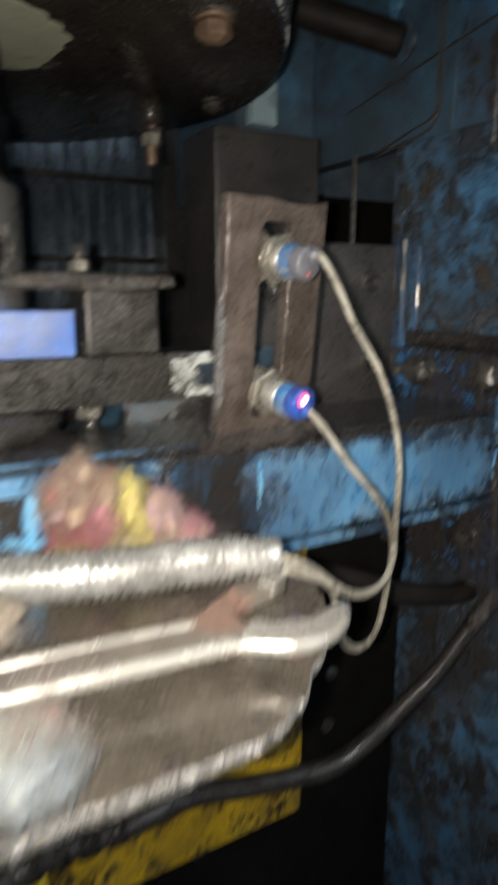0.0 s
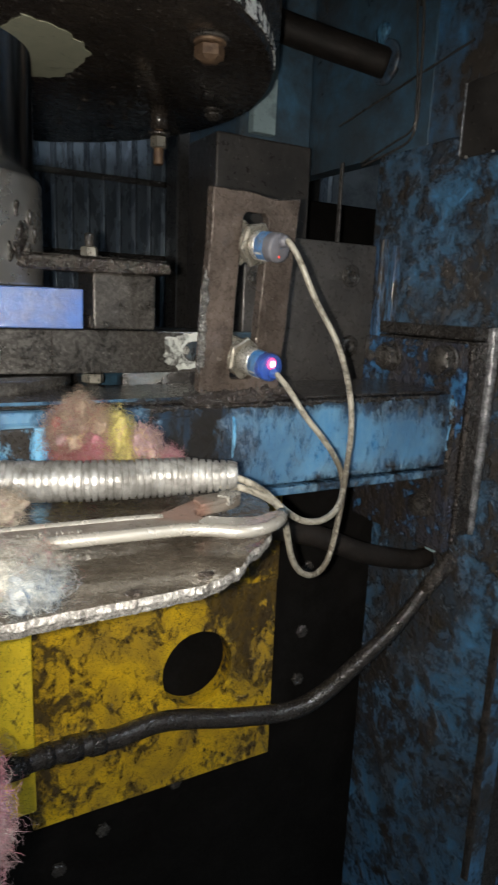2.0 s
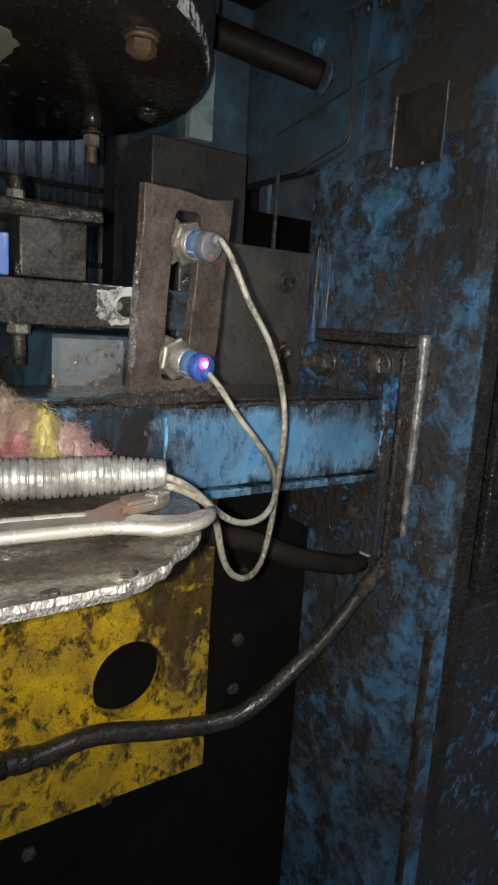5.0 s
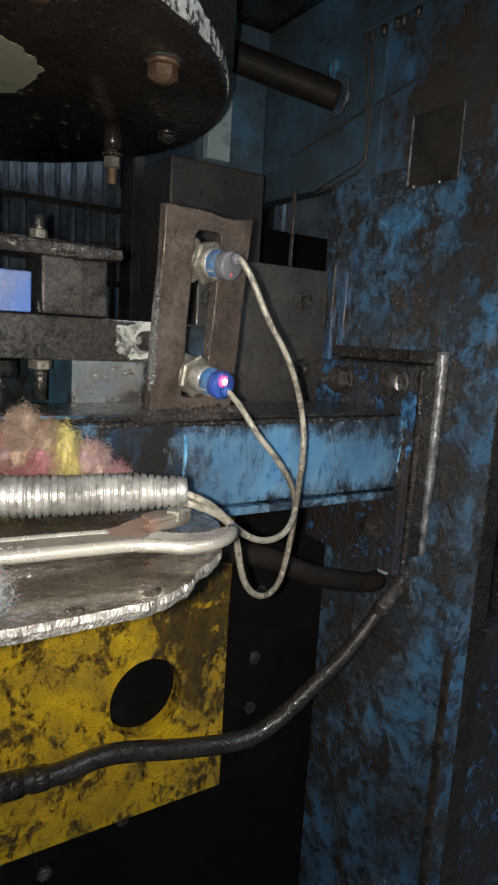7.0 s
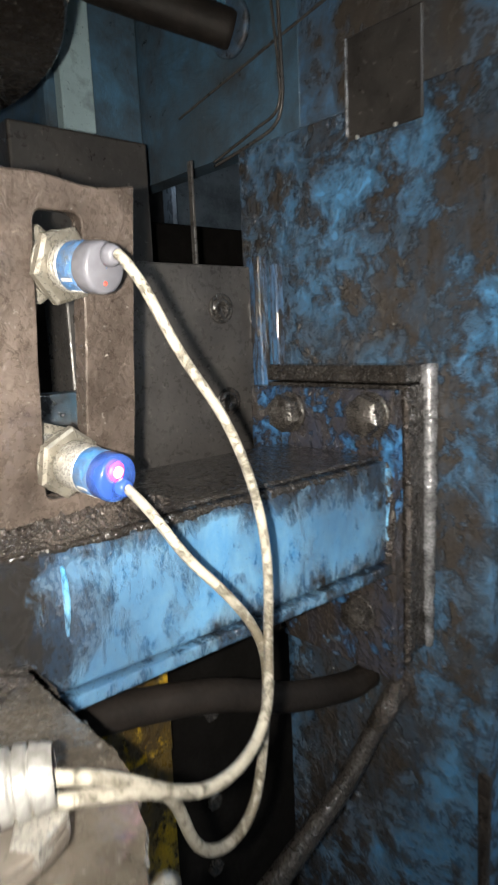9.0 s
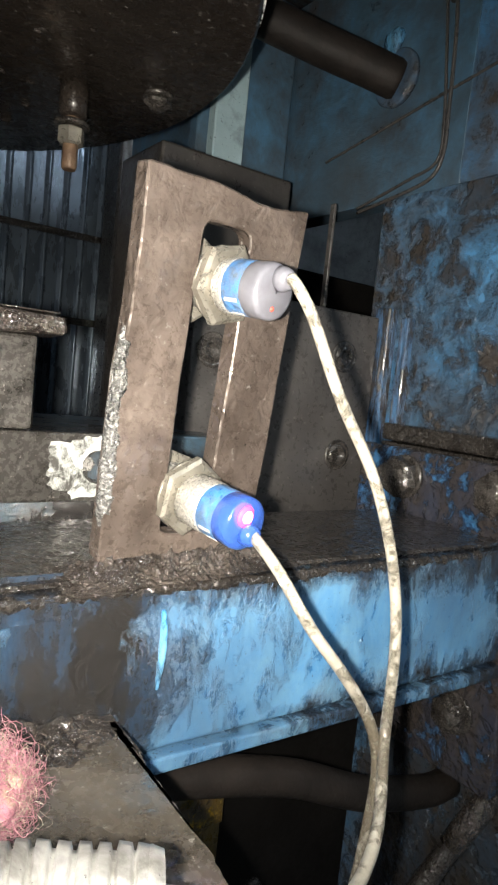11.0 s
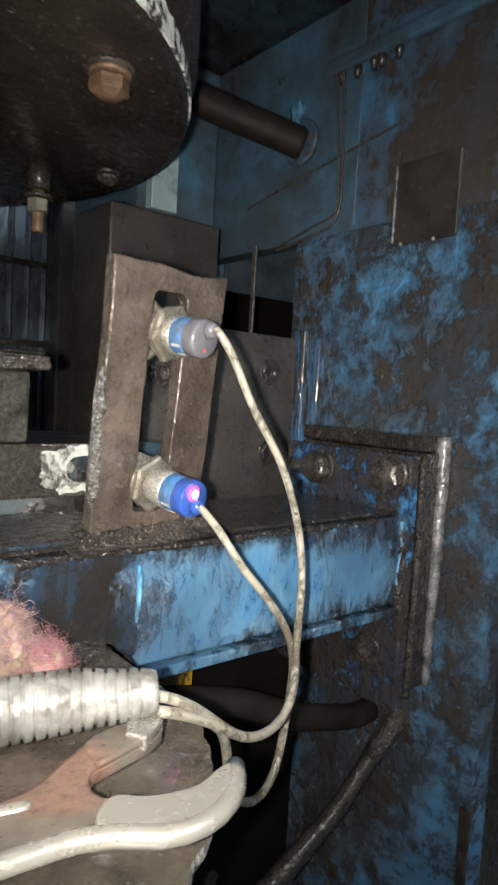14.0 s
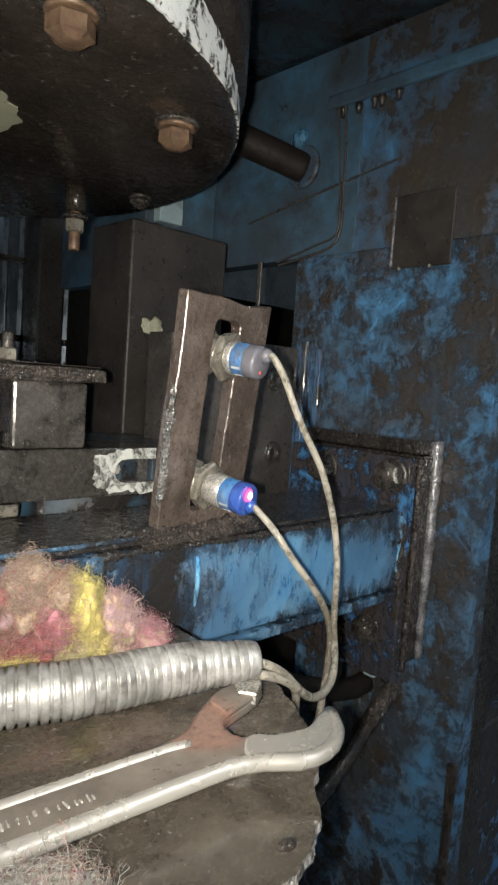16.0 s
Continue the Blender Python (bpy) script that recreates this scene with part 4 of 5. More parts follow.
def build_bracket():
    ob = thing("sensor_bracket", "oily brown steel bracket plate with long slot, welded upright", "sensor bracket", place=FOOT)
    # local: x across, z up along the plate, y thickness to the back
    W, Hh, T = 0.063, 0.1265, 0.008
    s0, s1, b0, b1, r = 0.0212, 0.0402, 0.008, 0.1145, 0.004

    def arc(cx, cz, a0, a1):
        return [(cx + r * math.cos(math.radians(a0 + (a1 - a0) * k / 4)), cz + r * math.sin(math.radians(a0 + (a1 - a0) * k / 4))) for k in range(5)]

    hole = arc(s1 - r, b1 - r, 0, 90) + arc(s0 + r, b1 - r, 90, 180) + arc(s0 + r, b0 + r, 180, 270) + arc(s1 - r, b0 + r, 270, 360)
    # outer loop with the same number of points, slightly uneven as cut by torch
    n = len(hole)
    cx, cz = (s0 + s1) / 2, (b0 + b1) / 2
    outer = []
    for x, z in hole:
        if x >= cx:
            fx = W
        else:
            fx = 0.0
        outer.append([fx, z])
    # spread the four corner runs along the top and bottom edges
    for k in range(5):
        f = k / 4
        outer[k] = [W - (W - cx) * f * 0.98, Hh] if k else [W, Hh]
        outer[5 + k] = [cx * (1 - f), Hh]
        outer[10 + k] = [cx * f, 0.0]
        outer[15 + k] = [cx + (W - cx) * f, 0.0]
    b = bmesh.new()
    layers = []
    for y in (0.0, T):
        layers.append(([b.verts.new((x, y, z)) for x, z in hole], [b.verts.new((x, y, z)) for x, z in outer]))
    (h0, o0), (h1, o1) = layers
    for k in range(n):
        j = (k + 1) % n
        b.faces.new((o0[k], o0[j], h0[j], h0[k]))
        b.faces.new((h1[k], h1[j], o1[j], o1[k]))
        b.faces.new((h0[k], h0[j], h1[j], h1[k]))
        b.faces.new((o0[j], o0[k], o1[k], o1[j]))
    bmesh.ops.recalc_face_normals(b, faces=b.faces[:])
    bmesh.ops.subdivide_edges(b, edges=[e for e in b.edges if e.calc_length() > 0.006], cuts=5, use_grid_fill=True)
    sharp = [e for e in b.edges if len(e.link_faces) == 2 and e.calc_face_angle(0) > 0.9]
    bmesh.ops.bevel(b, geom=sharp, offset=0.0006, segments=1, affect="EDGES")
    for v in b.verts:
        q = noise.noise_vector(v.co * 45)
        v.co += Vector((q.x * 0.0009, q.y * 0.0003, q.z * 0.0008))
        if v.co.x < 0.004:
            v.co.x -= 0.0009
        if v.co.z > 0.119:
            v.co.z += 0.0007 * math.exp(-((v.co.x - 0.024) / 0.010) ** 2) - 0.0022 * math.exp(-((v.co.x - 0.045) / 0.013) ** 2) - 0.0010 * min(1.0, v.co.x / 0.05) + 0.0004 * noise.noise(v.co * 260)
    part("plate", b, M["bracket"], ob)
    part("weld_bead", crust_patch(-0.016, 0.080, -0.0145, 0.012, -0.0038, 0.0085, 5.0, -0.001, 170, 50), M["weld"], ob, "lumpy greasy weld bead")
    part("edge_weld", crust([(-0.0004, 0.0016, 0.012), (-0.0012, 0.0012, 0.045), (-0.0004, 0.0022, 0.078)], 0.0028, 9.0, (0.6, 0.8, 1), 0.0016, 160), M["silver_weld"], ob, "shiny weld on the edge")
    return ob


build_bracket()


def build_sensor(label, x, up, turn, cap_mat, tilt, lit, boot, reach=0.0):
    """A threaded inductive sensor with two nuts, blue label, clear end cap and indicator. Its axis is local z, towards the front."""
    plane = FOOT @ Matrix.Translation((x, 0.0, up)) @ TO_FRONT @ tilt
    out = Matrix.Translation((0, 0, reach))
    ob = thing("proximity_sensor", label, "sensor", "sensors on the bracket", place=plane)
    prof = []
    for k in range(52):
        z = -0.024 + (0.030 + reach) * k / 51
        prof.append((0.0089 if k % 2 else 0.0083, z))
    part("barrel", lathe(prof, 36), M["thread"], ob)
    part("front_nut", hexa(0.0245, 0.0006, 0.0048, 0.0009, None, pose(0, 0, 0, 0, 0, turn)), M["zinc"], ob)
    part("washer", lathe([(0.0125, 0.0002), (0.0125, 0.0012), (0.0095, 0.0013)], 28), M["zinc"], ob)
    part("rear_nut", hexa(0.0245, -0.0145, -0.0100, 0.0009, None, pose(0, 0, 0, 0, 0, turn + 17)), M["zinc"], ob)
    part("sleeve", lathe([(0.0088, 0.0052 - reach), (0.0092, 0.0056 - reach), (0.0092, 0.0085), (0.0086, 0.009)], 36, None, out), M["thread"], ob)
    part("label_band", lathe([(0.0086, 0.0088), (0.00885, 0.0092), (0.00885, 0.0164), (0.0086, 0.0167)], 36, None, out), M["label_blue"], ob)
    for a in (-60, -20, 20):
        b = box(-0.0006, 0.0006, -0.0003, 0.0003, 0.0105, 0.0158, 0.0)
        part("print_bar", b, M["boot"], ob, place=pose(0, 0, 0, 0, 0, a + 180) @ Matrix.Translation((0, 0.00875, reach)))
    part("end_cap", lathe([(0.0086, 0.0165), (0.0089, 0.0170), (0.0090, 0.0222), (0.0086, 0.0236), (0.0076, 0.0242), (0.0004, 0.0244)], 36, None, out, False), cap_mat, ob)
    part("strain_relief", lathe([(0.0040, 0.0240), (0.0039, 0.0260), (0.0031, 0.0278), (0.0023, 0.0283)], 20, None, Matrix.Translation((*boot, reach))), cap_mat, ob)
    if lit:
        # Red blob is larger than the lamp: its bloom made as a glowing shape.
        lamp = part("indicator", blob((-0.0012, 0.0030, 0.0230 + reach), 0.0042, 2, 0.0, squash=(1, 1, 0.6)), M["led_bloom"], ob, "lit red indicator")
        part("lamp_core", blob((-0.0012, 0.0030, 0.0248 + reach), 0.0022, 2, 0.0, squash=(1, 1, 0.6)), M["led_core"], lamp)
    else:
        part("indicator", blob((-0.0005, -0.0052, 0.0242), 0.0009, 2, 0.0, squash=(1, 1, 0.5)), M["led_dim"], ob, "small red indicator")
    return ob


SEN_UP = (0.0298, 0.0955, pose(0, 0, 0.001, 0, 10, 0), (0.0012, 0.0042))
SEN_LO = (0.0287, 0.0230, pose(0, 0, 0.001, 0.5, 8, 0), (0.0005, -0.0030))
build_sensor("threaded proximity sensor with dirty grey cap in the bracket slot", SEN_UP[0], SEN_UP[1], 12, M["cap_grey"], SEN_UP[2], False, SEN_UP[3])
build_sensor("threaded proximity sensor with clear blue cap and lit red indicator", SEN_LO[0], SEN_LO[1], 24, M["cap_blue"], SEN_LO[2], True, SEN_LO[3], 0.0070)


def exit_of(s, d):
    m = FOOT @ Matrix.Translation((s[0], 0.0, s[1])) @ TO_FRONT @ s[2]
    return m @ Vector((*s[3], d))


def eased(line, turns=50):
    """Lets a cable relax between its fixed ends."""
    for _ in range(turns):
        line = [line[0], line[1]] + [(line[k - 1] + line[k] * 2 + line[k + 1]) / 4 for k in range(2, len(line) - 2)] + line[-2:]
    return line


def build_cables():
    u0, u1 = exit_of(SEN_UP, 0.027), exit_of(SEN_UP, 0.033)
    pts = [u0, u1, (0.0435, -0.0435, 1.088), (0.049, -0.046, 1.074), (0.056, -0.049, 1.058), (0.067, -0.052, 1.043), (0.074, -0.055, 1.025), (0.079, -0.058, 1.005), (0.0795, -0.061, 0.987), (0.077, -0.064, 0.970), (0.073, -0.066, 0.954), (0.063, -0.078, 0.9415), (0.045, -0.090, 0.936), (0.022, -0.099, 0.939), (0.003, -0.105, 0.951), (-0.012, -0.1085, 0.9650), (-0.030, -0.1075, 0.9745), (-0.046, -0.1005, 0.9740)]
    ob = tagged(solid("sensor_cable", sweep(eased(spline(pts, 150)), 0.00188, 12), M["cable"]), "cream sensor cable hanging in a loop from the upper sensor", "cable", "sensor cables")
    l0, l1 = exit_of(SEN_LO, 0.0330), exit_of(SEN_LO, 0.0372)
    pts = [l0, l1, (0.0405, -0.0485, 1.0055), (0.0425, -0.0535, 0.999), (0.046, -0.0565, 0.991), (0.055, -0.059, 0.982), (0.063, -0.062, 0.971), (0.070, -0.0645, 0.960), (0.0730, -0.066, 0.948), (0.071, -0.067, 0.934), (0.066, -0.0685, 0.912), (0.060, -0.071, 0.8965), (0.049, -0.074, 0.892), (0.034, -0.080, 0.899), (0.022, -0.087, 0.913), (0.013, -0.095, 0.932), (0.004, -0.1030, 0.9500), (-0.010, -0.1095, 0.9605), (-0.029, -0.1105, 0.9695), (-0.045, -0.1035, 0.9695)]
    ob = tagged(solid("sensor_cable", sweep(eased(spline(pts, 170)), 0.00188, 12), M["cable"]), "cream sensor cable hanging in a deep loop from the lower sensor", "cable", "sensor cables")


build_cables()


# ---- conduit ----
def build_conduit():
    ob = thing("flexible_conduit", "galvanised flexible metal conduit lying on the table plate", "conduit")
    n = 1400
    line = spline([(-0.0285, -0.1075, 0.9738), (-0.045, -0.1000, 0.9730), (-0.065, -0.0930, 0.9722), (-0.10, -0.0835, 0.9712), (-0.145, -0.0640, 0.9703), (-0.195, -0.0420, 0.9695), (-0.32, -0.030, 0.968), (-0.5, -0.03, 0.966)], n)
    rad, length = [], 0.0
    for k in range(n):
        if k:
            length += (line[k] - line[k - 1]).length
        turn = length / 0.0035
        ph = turn % 1.0
        loose = 0.0004 * noise.noise(Vector((math.floor(turn) * 0.73, 3.0, 0)))
        rad.append((0.0066 + 0.0026 * min(1.0, length / 0.030) ** 0.6 + 0.0010 * min(1.0, length / 0.12)) - (0.0012 if ph < 0.25 else 0.0) + 0.00025 * ph + loose)
    b = sweep(line, rad, 20, None, False)
    for v in b.verts:
        v.co += noise.noise_vector(v.co * 90) * 0.0004
    part("hose_wall", b, M["conduit"], ob)
    d = (line[0] - line[6]).normalized()
    part("end_ring", sweep([line[0] + d * s for s in (-0.003, -0.001, 0.0012)], [0.0069, 0.0073, 0.0064], 20, None, False), M["conduit"], ob)
    # Solid black plug in place of the conduit's unlit inside.
    part("bore_shade", sweep([line[0] - d * 0.02, line[0] - d * 0.001], 0.0058, 16), M["plastic_black"], ob)
    return ob


build_conduit()


# ---- spanner ----
def build_wrench():
    ob = thing("open_end_spanner", "worn satin steel open-end spanner lying on the table plate", "spanner")
    z0, z1 = 0.9580, 0.9656
    head = [(-0.094, -0.1385), (-0.066, -0.1425), (-0.050, -0.1525), (-0.037, -0.1525), (-0.026, -0.146), (-0.0195, -0.1385), (-0.0205, -0.1365), (-0.0265, -0.1385), (-0.036, -0.1415), (-0.048, -0.138), (-0.0575, -0.131), (-0.0555, -0.1215), (-0.045, -0.118), (-0.032, -0.1145), (-0.0255, -0.1095), (-0.0305, -0.1045), (-0.045, -0.104), (-0.060, -0.1115), (-0.072, -0.1185), (-0.094, -0.1205)]
    body = [(-0.46, -0.0905), (-0.46, -0.1075), (-0.30, -0.1205)]
    out = [tuple(p[:2]) for p in spline([(x, y, 0) for x, y in body[1:] + head], 150)]
    out += [(-0.30, -0.1035), (-0.46, -0.0905)]
    part("body", smooth(prism(out, z0, z1 - 0.0022, 0.0016, 2), False), M["wrench_body"], ob)
    # rolled edges that stand proud of the web
    def rail(points, r):
        ln = spline(points, 80)
        return sweep(ln, r, 12)
    zr = z1 - 0.0032
    low = [(-0.455, -0.1095, zr), (-0.30, -0.1228, zr), (-0.20, -0.1315, zr), (-0.094, -0.1405, zr), (-0.066, -0.1442, zr), (-0.050, -0.1540, zr), (-0.037, -0.1542, zr), (-0.026, -0.1478, zr), (-0.0195, -0.139, zr)]
    up = [(-0.455, -0.0925, zr), (-0.30, -0.1052, zr), (-0.20, -0.1135, zr), (-0.094, -0.1225, zr), (-0.074, -0.1255, zr)]
    part("edge_rib", rail(low, 0.0028), M["wrench"], ob)
    part("edge_rib", rail(up, 0.0022), M["wrench"], ob)
    jaw = [(-0.058, -0.1515), (-0.050, -0.1552), (-0.037, -0.1552), (-0.0245, -0.148), (-0.0185, -0.1395), (-0.0255, -0.1395), (-0.036, -0.1428), (-0.048, -0.1395), (-0.056, -0.1345), (-0.064, -0.142)]
    part("lower_jaw", smooth(prism([tuple(p[:2]) for p in spline([(x, y, 0) for x, y in jaw + jaw[:1]], 60)][:-1], z1 - 0.003, z1 - 0.0011, 0.0009, 2), False), M["wrench"], ob)
    jaw = [(-0.053, -0.1205), (-0.045, -0.1185), (-0.0325, -0.115), (-0.0262, -0.1097), (-0.031, -0.1053), (-0.043, -0.1052), (-0.052, -0.1095)]
    part("upper_jaw", smooth(prism([tuple(p[:2]) for p in spline([(x, y, 0) for x, y in jaw + jaw[:1]], 50)][:-1], z1 - 0.003, z1 - 0.0006, 0.0009, 2), False), M["wrench_body"], ob)
    part("jaw_tip", prism([(-0.0360, -0.1172), (-0.0262, -0.1105), (-0.0292, -0.1052), (-0.0360, -0.1048), (-0.0400, -0.1120)], z1 - 0.0045, z1 + 0.0003, 0.0006, 2), M["thread"], ob, "bright worn jaw tip")
    # raised lettering that can no longer be read
    rnd = random.Random(4)
    x = -0.112
    while x > -0.40:
        w = rnd.uniform(0.0005, 0.0010)
        if not (-0.155 < x < -0.138 or -0.24 < x < -0.21):
            yc = -0.1315 + (-0.094 - x) * 0.088 + rnd.uniform(-0.0005, 0.0005)
            hh = rnd.uniform(0.0009, 0.0019)
            b = box(-w / 2, w / 2, -hh, hh, z1 - 0.0025, z1 - 0.0017, 0.0003)
            part("raised_mark", b, M["wrench"], ob, place=pose(x, yc + rnd.choice((-0.0007, 0.0, 0.0007)), 0, 0, 0, -5 + rnd.uniform(-9, 9)))
        x -= w + rnd.uniform(0.0006, 0.0024)
    return ob


build_wrench()


# ---- hoses ----
def build_hoses():
    ob = thing("hydraulic_hose", "oily black rubber hydraulic hose sagging from the column", "hose", "rubber hoses")
    pts = [(0.2535, 0.004, 0.840), (0.248, 0.006, 0.833), (0.232, 0.012, 0.810), (0.212, 0.020, 0.778), (0.192, 0.028, 0.754), (0.175, 0.034, 0.736), (0.152, 0.042, 0.713), (0.121, 0.048, 0.700), (0.066, 0.053, 0.706), (0.001, 0.053, 0.722), (-0.043, 0.050, 0.722), (-0.09, 0.045, 0.728), (-0.16, 0.03, 0.735)]
    part("hose", sweep(spline(pts, 120), [0.0056 + 0.0026 * min(1, k / 45) for k in range(120)], 16), M["rubber"], ob)
    ln = spline(pts, 120)
    for k, dk, r in ((92, 3, 0.0094), (97, 3, 0.0100), (102, 2, 0.0094), (107, 4, 0.0098)):
        part("ferrule", sweep([ln[k], ln[k + dk]], r, 14), M["grease"], ob)
    part("end_fitting", sweep([Vector((0.2545, 0.012, 0.845)), ln[0], ln[6], ln[9]], [0.006, 0.0078, 0.0076, 0.0070], 14), M["weld"], ob)
    ob = thing("hydraulic_hose", "dark rubber hose running under the blue beam", "hose", "rubber hoses")
    pts = [(0.254, 0.034, 0.832), (0.23, 0.032, 0.834), (0.174, 0.03, 0.850), (0.119, 0.03, 0.874), (0.06, 0.032, 0.889), (0.0, 0.035, 0.897), (-0.1, 0.04, 0.9)]
    part("hose", sweep(spline(pts, 80), 0.0092, 16), M["rubber_dull"], ob)
    part("clip", rough_up(box(0.2475, 0.2545, 0.020, 0.032, 0.842, 0.852, 0.002, 2), 0.0006, 80), M["strip"], ob)
    ob = thing("supply_hose", "thick dark hose entering the column high up", "hose", "rubber hoses")
    pts = [(0.2545, 0.150, 1.286), (0.235, 0.160, 1.292), (0.20, 0.180, 1.303), (0.155, 0.20, 1.316), (0.10, 0.22, 1.336), (0.03, 0.24, 1.366)]
    part("hose", sweep(spline(pts, 60), 0.0136, 18), M["rubber_dull"], ob)
    part("flange", lathe([(0.0136, 0.0), (0.0195, 0.0), (0.0198, 0.003), (0.0185, 0.0042), (0.0136, 0.0044)], 32, None, Matrix.Translation((0.2552, 0.150, 1.287)) @ pose(0, 0, 0, 0, -90, 0)), M["blue_head"], ob, "greasy blue flange ring")
    part("socket", blob((0.2525, 0.157, 1.312), 0.0115, 3, 0.25, 90, 2, (0.3, 0.9, 1.0)), M["blue_left"], ob, "worn pale pipe socket")


build_hoses()


def build_thin_wires():
    for label, pts, r in (("thin grey capillary line clipped to the column", [(0.2515, 0.104, 1.338), (0.252, 0.100, 1.30), (0.252, 0.098, 1.25), (0.252, 0.098, 1.225), (0.252, 0.105, 1.211), (0.252, 0.125, 1.205), (0.252, 0.174, 1.198)], 0.0013),
                          ("thin grey capillary line clipped to the column", [(0.2515, 0.112, 1.338), (0.252, 0.106, 1.29), (0.252, 0.101, 1.245), (0.252, 0.103, 1.22), (0.252, 0.128, 1.212), (0.252, 0.175, 1.201)], 0.0011)):
        tagged(solid("capillary_line", sweep(spline(pts, 60), r, 8), M["plate_grey"]), label, "pipe", "thin lines on the column")
    tagged(solid("seam_weld", rough_up(sweep(spline([(0.2545, 0.04, 1.275), (0.2545, 0.12, 1.262), (0.2545, 0.22, 1.245)], 60), 0.0011, 6), 0.0004, 300), M["plate_grey"]), "thin weld seam across the column plate", "weld seam")


build_thin_wires()


# ---- cotton waste ----
def build_waste(label, lumps, n, seed, length=0.03, thick=0.00007):
    """A tangle of yarn: soft cores with many curly strands over them, coloured lump by lump."""
    rnd = random.Random(seed)
    names = sorted({l[2] for l in lumps} | {c for l in lumps for c in l[3]})
    idx = {c: k for k, c in enumerate(names)}
    verts, faces, mats = [], [], []
    cores = []
    for c, r, col, mix in lumps:
        cores.append((c, tuple(0.95 * v for v in r), col))
        for k in range(7):
            d = Vector((rnd.gauss(0, 1), rnd.gauss(0, 1), rnd.gauss(0, 1))).normalized()
            cores.append((tuple(Vector(c) + Vector((d.x * r[0], d.y * r[1], d.z * r[2])) * 0.72), tuple(rnd.uniform(0.25, 0.55) * v for v in r), rnd.choice([col, col] + list(mix))))
    for li, (c, r, col) in enumerate(cores):
        b = bmesh.new()
        bmesh.ops.create_icosphere(b, subdivisions=3 if li % 8 else 4, radius=1)
        base = len(verts)
        for v in b.verts:
            p = Vector((v.co.x * r[0], v.co.y * r[1], v.co.z * r[2]))
            p *= 1 + 0.40 * noise.noise(p * 90 + Vector((li, seed, 0))) + 0.34 * noise.noise(p * 260 + Vector((li, seed, 0))) + 0.12 * noise.noise(p * 900 + Vector((li, seed, 0)))
            verts.append(tuple(p + Vector(c)))
        for f in b.faces:
            faces.append(tuple(base + v.index for v in f.verts))
            mats.append(idx[col])
        b.free()
    n_core_f, n_core_v = len(faces), len(verts)
    weights = [l[1][0] * l[1][2] + l[1][0] * l[1][1] for l in lumps]
    for s in range(n):
        c, r, col, mix = rnd.choices(lumps, weights)[0]
        hue = col if rnd.random() < 0.75 or not mix else rnd.choice(mix)
        th, ph = rnd.uniform(0, 2 * math.pi), math.acos(rnd.uniform(-1, 1))
        d = Vector((math.sin(ph) * math.cos(th), math.sin(ph) * math.sin(th), math.cos(ph)))
        p = Vector(c) + Vector((d.x * r[0], d.y * r[1], d.z * r[2])) * rnd.uniform(0.86, 1.04)
        t = d.cross(Vector((rnd.gauss(0, 1), rnd.gauss(0, 1), rnd.gauss(0, 1)))).normalized()
        steps, L = 9, length * rnd.uniform(0.35, 1.2)
        rad = thick * rnd.choice((0.4, 0.5, 0.6, 0.7, 0.9, 1.1, 1.6))
        ring0 = None
        cur = t
        for k in range(steps):
            o = (p - Vector(c))
            out = Vector((o.x / r[0] ** 2, o.y / r[1] ** 2, o.z / r[2] ** 2))
            lev = math.sqrt((o.x / r[0]) ** 2 + (o.y / r[1]) ** 2 + (o.z / r[2]) ** 2)
            out.normalize()
            cur = (cur + Vector((rnd.gauss(0, 1), rnd.gauss(0, 1), rnd.gauss(0, 1))) * 0.42 - out * (0.75 * (lev - rnd.uniform(0.84, 1.06)))).normalized()
            a = cur.orthogonal().normalized()
            bb = cur.cross(a)
            rr = rad * (0.35 if k in (0, steps - 1) else 1)
            base = len(verts)
            for j in range(3):
                an = 2.0944 * j
                verts.append(tuple(p + (a * math.cos(an) + bb * math.sin(an)) * rr))
            if ring0 is not None:
                for j in range(3):
                    faces.append((ring0 + j, ring0 + (j + 1) % 3, base + (j + 1) % 3, base + j))
                    mats.append(idx[hue])
            ring0 = base
            p = p + cur * (L / steps)
    mix_mats = {l[2]: fluff("matted_cotton", [l[2]] + list(l[3])) for l in lumps}
    for c in names:
        mix_mats.setdefault(c, fluff("matted_cotton", [c, lumps[0][2]]))
    ob = thing("cotton_waste", label, "cotton waste", "rags on the table")
    for name, lo_f, hi_f, lo_v in (("wad", 0, n_core_f, 0), ("loose_threads", n_core_f, len(faces), n_core_v)):
        me = bpy.data.meshes.new(name)
        vv = verts[lo_v:] if lo_v else verts[:n_core_v]
        me.from_pydata(vv, [], [tuple(i - lo_v for i in f) for f in faces[lo_f:hi_f]])
        for c in names:
            me.materials.append(FIB[c] if lo_v else mix_mats[c])
        me.polygons.foreach_set("material_index", mats[lo_f:hi_f])
        me.polygons.foreach_set("use_smooth", [True] * (hi_f - lo_f))
        p = new(name, me)
        p.parent = ob
        p["kind"] = "stuff"
    return ob


